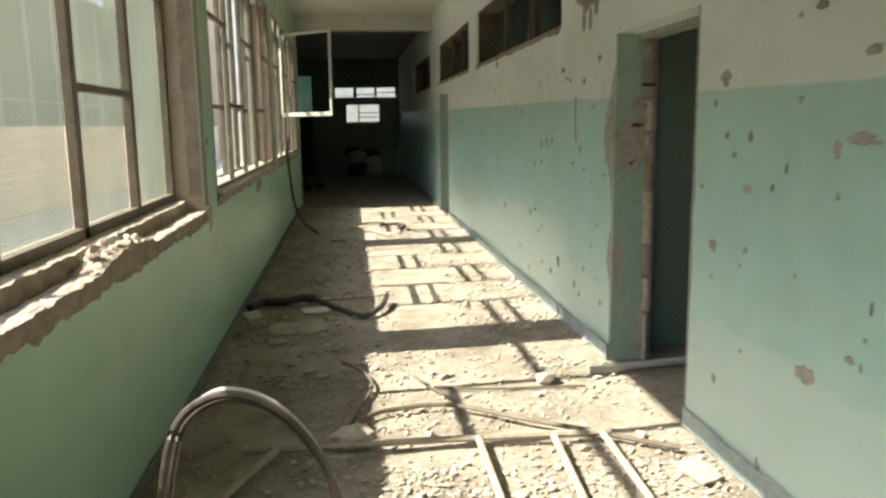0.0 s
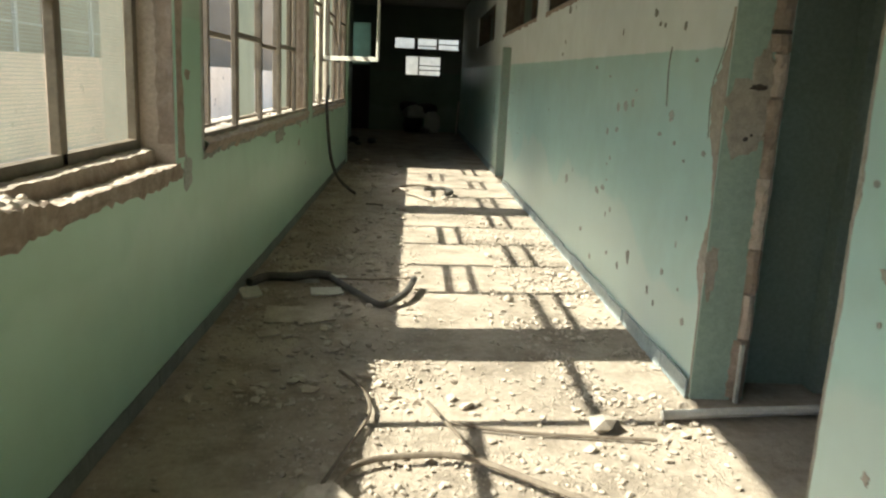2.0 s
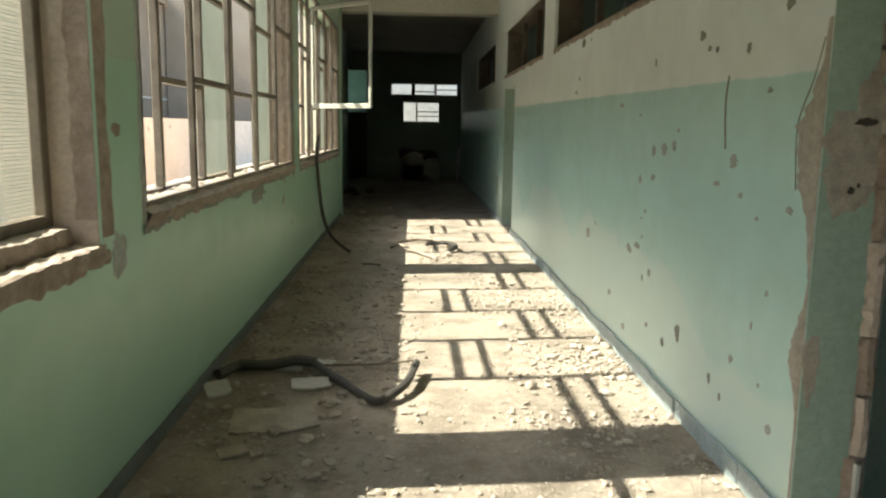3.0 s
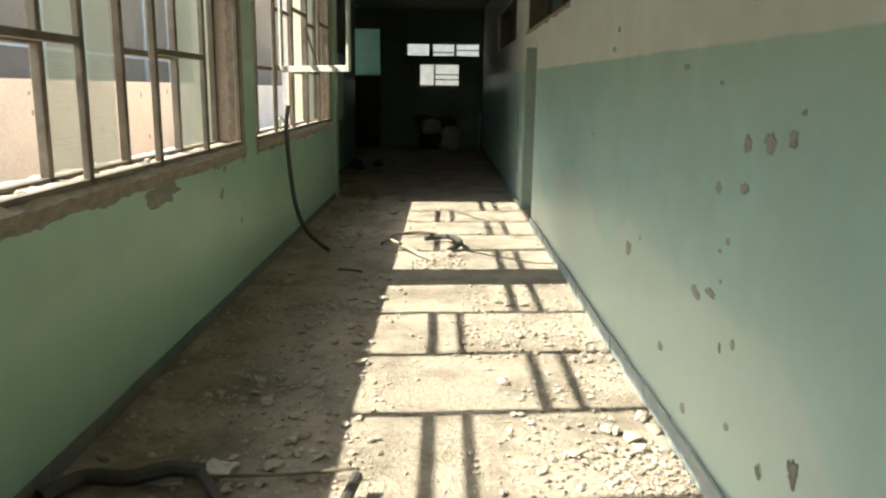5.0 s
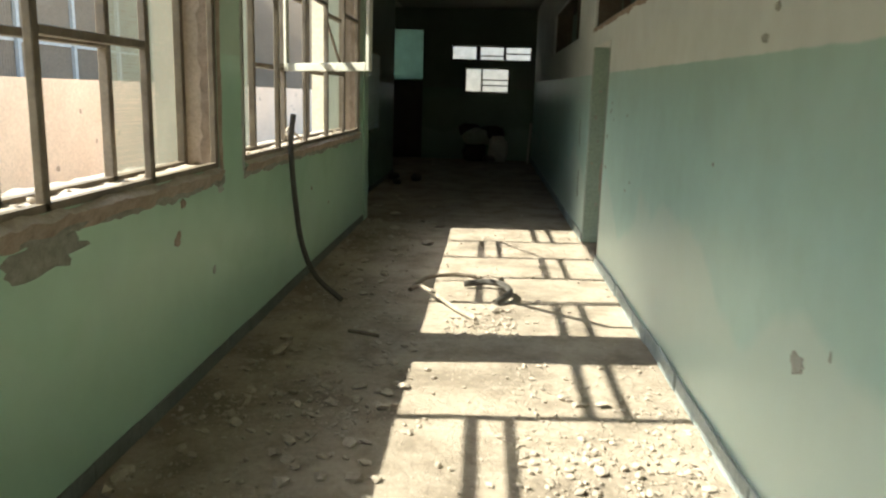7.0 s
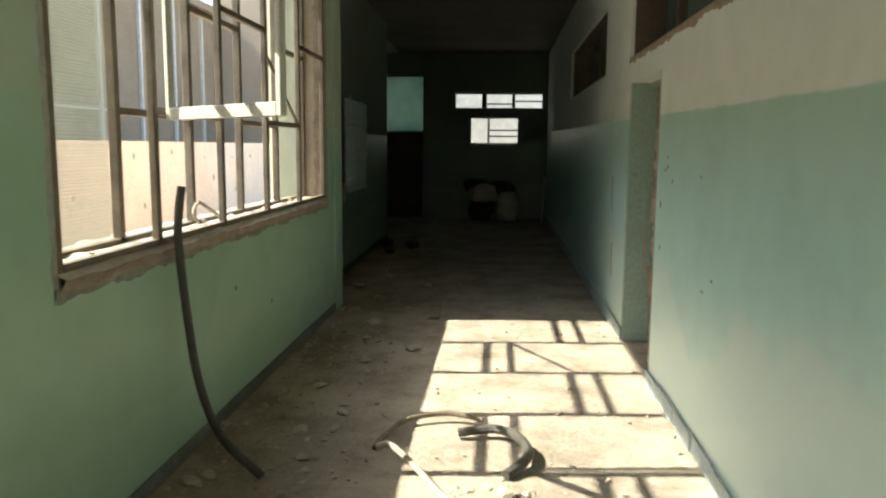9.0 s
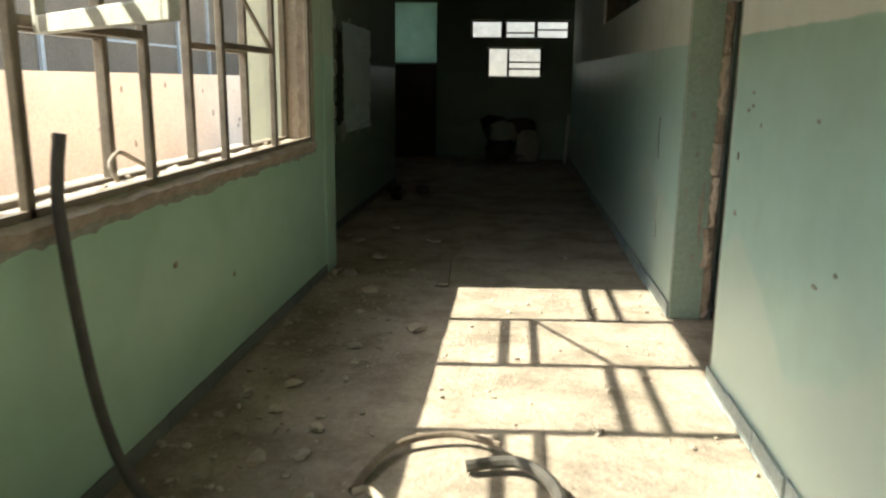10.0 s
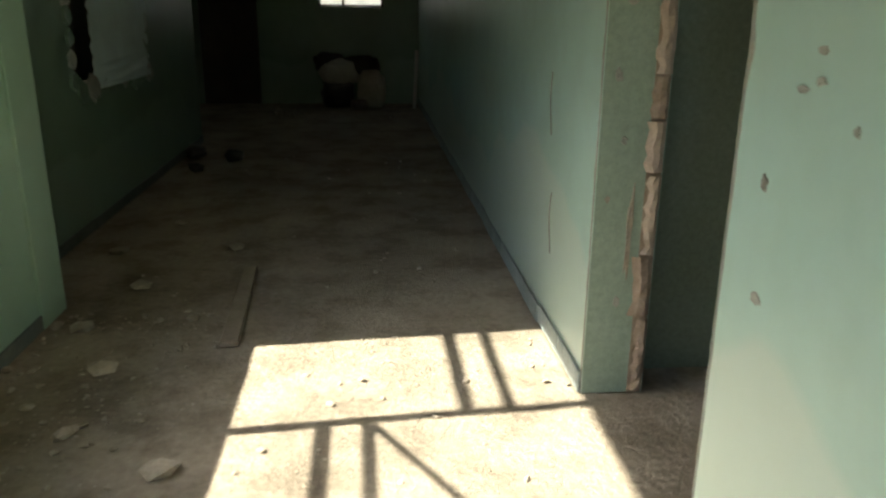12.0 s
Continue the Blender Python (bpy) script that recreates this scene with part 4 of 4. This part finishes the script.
for k, (x, y, w, l, t) in enumerate(((-0.66, 6.20, 0.14, 0.20, 25), (-0.15, 6.28, 0.22, 0.14, 12), (-0.32, 6.58, 0.16, 0.10, 5), (-0.12, 6.66, 0.13, 0.09, -15), (-0.27, 5.74, 0.42, 0.26, 8), (-0.38, 5.35, 0.13, 0.08, 30))):
    thing("board_piece", sheet_piece((x, y, 0.008), w, l, t, 60 + k, 0.012, 5), M_BOARD if k < 4 else M_RUBBLE, "broken piece of pale wall board", "board", "board pieces")
# cable hanging over the third sill
thing("hanging_cable", tube([(-0.66, 10.97, 1.37), (-0.675, 10.96, 1.24), (-0.68, 10.96, 1.10), (-0.655, 10.97, 0.75), (-0.61, 10.98, 0.42), (-0.50, 10.95, 0.18), (-0.29, 10.89, 0.02)], 0.021, 8), M_HOSE,
      "thick black cable hanging over the window sill", "cable")
# bent tubes in the last patch of sun
thing("bent_tube", tube([(0.20, 11.22, 0.05), (0.27, 11.20, 0.07), (0.40, 11.02, 0.06), (0.56, 10.76, 0.03), (0.71, 10.56, 0.015)], 0.016, 8), M_DUSTBAR, "pale bent tube lying on the floor", "tube", "bent tubes")
thing("bent_tube", tube([(0.18, 11.28, 0.02), (0.22, 11.45, 0.03), (0.31, 11.65, 0.04), (0.53, 11.74, 0.05), (0.73, 11.68, 0.04)], 0.016, 8), M_RUST, "rusty curved tube lying on the floor", "tube", "bent tubes")
thing("bent_tube", tube([(0.60, 11.50, 0.03), (0.80, 11.52, 0.05), (0.93, 11.36, 0.06), (0.96, 11.16, 0.05), (0.85, 11.00, 0.02)], 0.026, 8), M_HOSE, "thick dark curved hose on the floor", "hose", "bent tubes")
thing("thin_rod", tube([(-0.11, 10.18, 0.012), (0.0, 10.13, 0.02), (0.10, 10.10, 0.012)], 0.011, 6), M_RUST, "short dark rod on the dusty floor", "rod")
# beyond the sun
thing("timber_strip", boxed(-0.045, 0.045, -0.58, 0.58, 0.0, 0.026, bevel=0.004), M_WOOD, "dusty narrow timber strip on the floor", "timber").matrix_world = pose(0.20, 14.90, 0.002, 0, 0, 3)
for k, (x, y, s) in enumerate(((0.16, 13.28, 0.15), (-0.30, 14.12, 0.16), (0.0, 15.95, 0.14), (-0.55, 14.6, 0.13), (-0.42, 15.2, 0.16), (-0.15, 12.9, 0.12), (-0.35, 12.3, 0.12), (-0.75, 15.9, 0.15), (-0.5, 16.6, 0.12))):
    thing("rubble_chunk", chunk((x, y, s * 0.1), s, 400 + k, 0.35), M_RUBBLE, "flat lump of fallen plaster on the floor", "rubble", "plaster lumps")
for k, (x, y, s) in enumerate(((-0.52, 19.2, 0.26), (-0.95, 19.35, 0.30), (-0.8, 18.6, 0.2))):
    thing("dark_debris", chunk((x, y, s * 0.2), s, 430 + k, 0.6), M_HOSE, "dark burnt lump near the doorway", "debris", "dark debris")
# heap under the end window
def cloth_lump(w, l, h, seed):
    """A sagging, creased bundle with a flat base."""
    bm = bmesh.new()
    bmesh.ops.create_icosphere(bm, subdivisions=3, radius=0.5)
    for v in bm.verts:
        c = v.co.copy()
        r = 1 + 0.20 * noise.noise(c * 3 + Vector((seed, 0, 0))) + 0.12 * noise.noise(c * 9 + Vector((0, seed, 0)))
        v.co = Vector((math.copysign(abs(c.x * 2) ** 0.42, c.x) * w / 2 * r, math.copysign(abs(c.y * 2) ** 0.42, c.y) * l / 2 * r, max(0.0, (c.z + 0.36) * h * 1.2 * r)))
    return bm


heap = root("debris_heap", (0.72, YE - 0.4, 0), "heap of pale boxes and dark cloth under the end window", "debris")
# the low black lump on the left paints the shade of a gap
for k, (x, y, z, w, l, h, t, m) in enumerate(((0.98, -0.42, 0.0, 0.46, 0.42, 0.58, -8, M_BOARD), (0.42, -0.40, 0.0, 0.50, 0.46, 0.46, 12, M_HOSE), (0.46, -0.40, 0.40, 0.58, 0.40, 0.34, 16, M_BOARD), (0.80, -0.32, 0.54, 0.62, 0.36, 0.30, -14, M_DARK), (0.30, -0.25, 0.60, 0.5, 0.3, 0.26, 5, M_DARK), (0.78, -0.62, 0.0, 0.22, 0.3, 0.14, 30, M_FABRIC))):
    bm = cloth_lump(w, l, h, 3 * k + 1)
    bm.transform(pose(x, YE + y, z, 0, 0, t))
    part("lump", bm, m, heap, smooth=True)
thing("timber_strip", boxed(-0.03, 0.03, -0.02, 0.02, 0, 0.95, bevel=0.004), M_BOARD, "pale upright batten against the wall", "timber").matrix_world = pose(1.70, YE - 0.75, 0.0, -3, 3, 0)
# rubble on the first sill
rng = random.Random(12)
for k in range(34):
    y = 3.25 + rng.uniform(-0.45, 0.45) if k % 3 else rng.uniform(1.3, 4.8)
    s = rng.uniform(0.02, 0.055)
    low = 0.045 if abs(y - 3.25) > 0.3 else 0.0
    thing("rubble_chunk", chunk((rng.uniform(-0.83, -0.765), y, SILL - 0.046 - low + s * 0.15), s, 500 + k, 0.6), M_RUBBLE if k % 2 else M_PLASTER, "small lump of plaster on the broken sill", "rubble", "sill rubble")
for k in range(26):
    y = rng.uniform(5.6, 14.1)
    s = rng.uniform(0.02, 0.05)
    thing("rubble_chunk", chunk((rng.uniform(-0.92, -0.76), y, SILL + 0.012 + s * 0.2), s, 560 + k, 0.6), M_RUBBLE, "small lump of plaster on the sill", "rubble", "sill rubble")

# a curl of torn metal lying on the third sill
thing("metal_curl", tube([(-0.88, 11.70, SILL + 0.02), (-0.90, 11.68, 1.19), (-0.90, 11.76, 1.235), (-0.89, 11.88, 1.19), (-0.86, 12.02, SILL + 0.02)], 0.010, 7), M_DUSTBAR, "dusty curl of torn metal lying on the sill", "scrap")
# ---- rubble on the floor ----
def rubble(name, spots, sizes, seed, mat, label):
    """Many flat broken chips as one joined mesh. spots: (count, x0, x1, y0, y1)."""
    r = np.random.RandomState(seed)
    t = bmesh.new()
    bmesh.ops.create_icosphere(t, subdivisions=1, radius=0.5)
    base = np.array([v.co[:] for v in t.verts])
    tri = np.array([[v.index for v in f.verts] for f in t.faces])
    t.free()
    verts, faces, at = [], [], 0
    for count, x0, x1, y0, y1 in spots:
        for q in range(count):
            s = sizes[0] * (sizes[1] / sizes[0]) ** (r.rand() ** 2.2)
            p = base * r.uniform(0.6, 1.25, (len(base), 1)) * np.array([s, s * r.uniform(0.5, 1.0), s * r.uniform(0.25, 0.6)])
            a, b = r.uniform(0, 6.28), r.uniform(-0.5, 0.5)
            p = p @ np.array([[1, 0, 0], [0, np.cos(b), np.sin(b)], [0, -np.sin(b), np.cos(b)]])
            p = p @ np.array([[np.cos(a), np.sin(a), 0], [-np.sin(a), np.cos(a), 0], [0, 0, 1]])
            x, y = r.uniform(x0, x1), r.uniform(y0, y1)
            if noise.noise(Vector((x * 1.6, y * 1.6, seed))) < r.uniform(-0.5, 0.25):
                continue
            verts.append(p + np.array([x, y, s * 0.10]))
            faces.append(tri + at)
            at += len(base)
    me = bpy.data.meshes.new(name)
    me.from_pydata(np.concatenate(verts).tolist(), [], np.concatenate(faces).tolist())
    me.materials.append(mat)
    return tagged(new(name, me), label, "rubble", kind="stuff")


rubble("plaster_rubble", [(7600, -0.1, 1.78, 1.2, 3.35), (900, -0.1, 1.1, 3.35, 4.0), (250, 1.1, 1.78, 3.35, 4.0), (1600, -0.7, 0.2, 1.0, 4.5), (500, 0.2, 1.3, 3.9, 5.2), (900, 1.2, 1.8, 4.0, 5.2), (900, 1.3, 1.8, 4.5, 5.1), (600, 1.45, 1.8, 6.2, 7.0), (3600, 0.9, 1.8, 5.2, 9.8), (3800, -0.7, 0.5, 4.4, 9.6), (350, 0.5, 0.9, 4.6, 9.8), (2200, -0.7, 0.2, 7.0, 14.8), (500, 0.5, 1.0, 10.2, 10.9), (500, 0.3, 1.8, 10.0, 14.4), (500, -1.0, 1.7, 14.8, 20), (900, -0.6, 1.75, 22.6, 24.2)],
       (0.010, 0.048), 3, M_RUBBLE, "pale crumbled plaster rubble scattered over the floor")
rubble("fine_rubble", [(8000, -0.7, 1.8, 1.0, 8.5), (1800, -0.7, 1.8, 8.5, 14.5)], (0.005, 0.014), 7, M_RUBBLE, "fine plaster grit scattered over the floor")
rubble("coarse_rubble", [(60, 0.1, 1.75, 1.5, 4.8), (90, 1.1, 1.78, 5.2, 9.5), (480, -0.72, 0.35, 4.4, 10.0), (90, -0.72, 0.0, 10.5, 14.8)], (0.05, 0.11), 9, M_RUBBLE, "coarse lumps of fallen plaster on the floor")
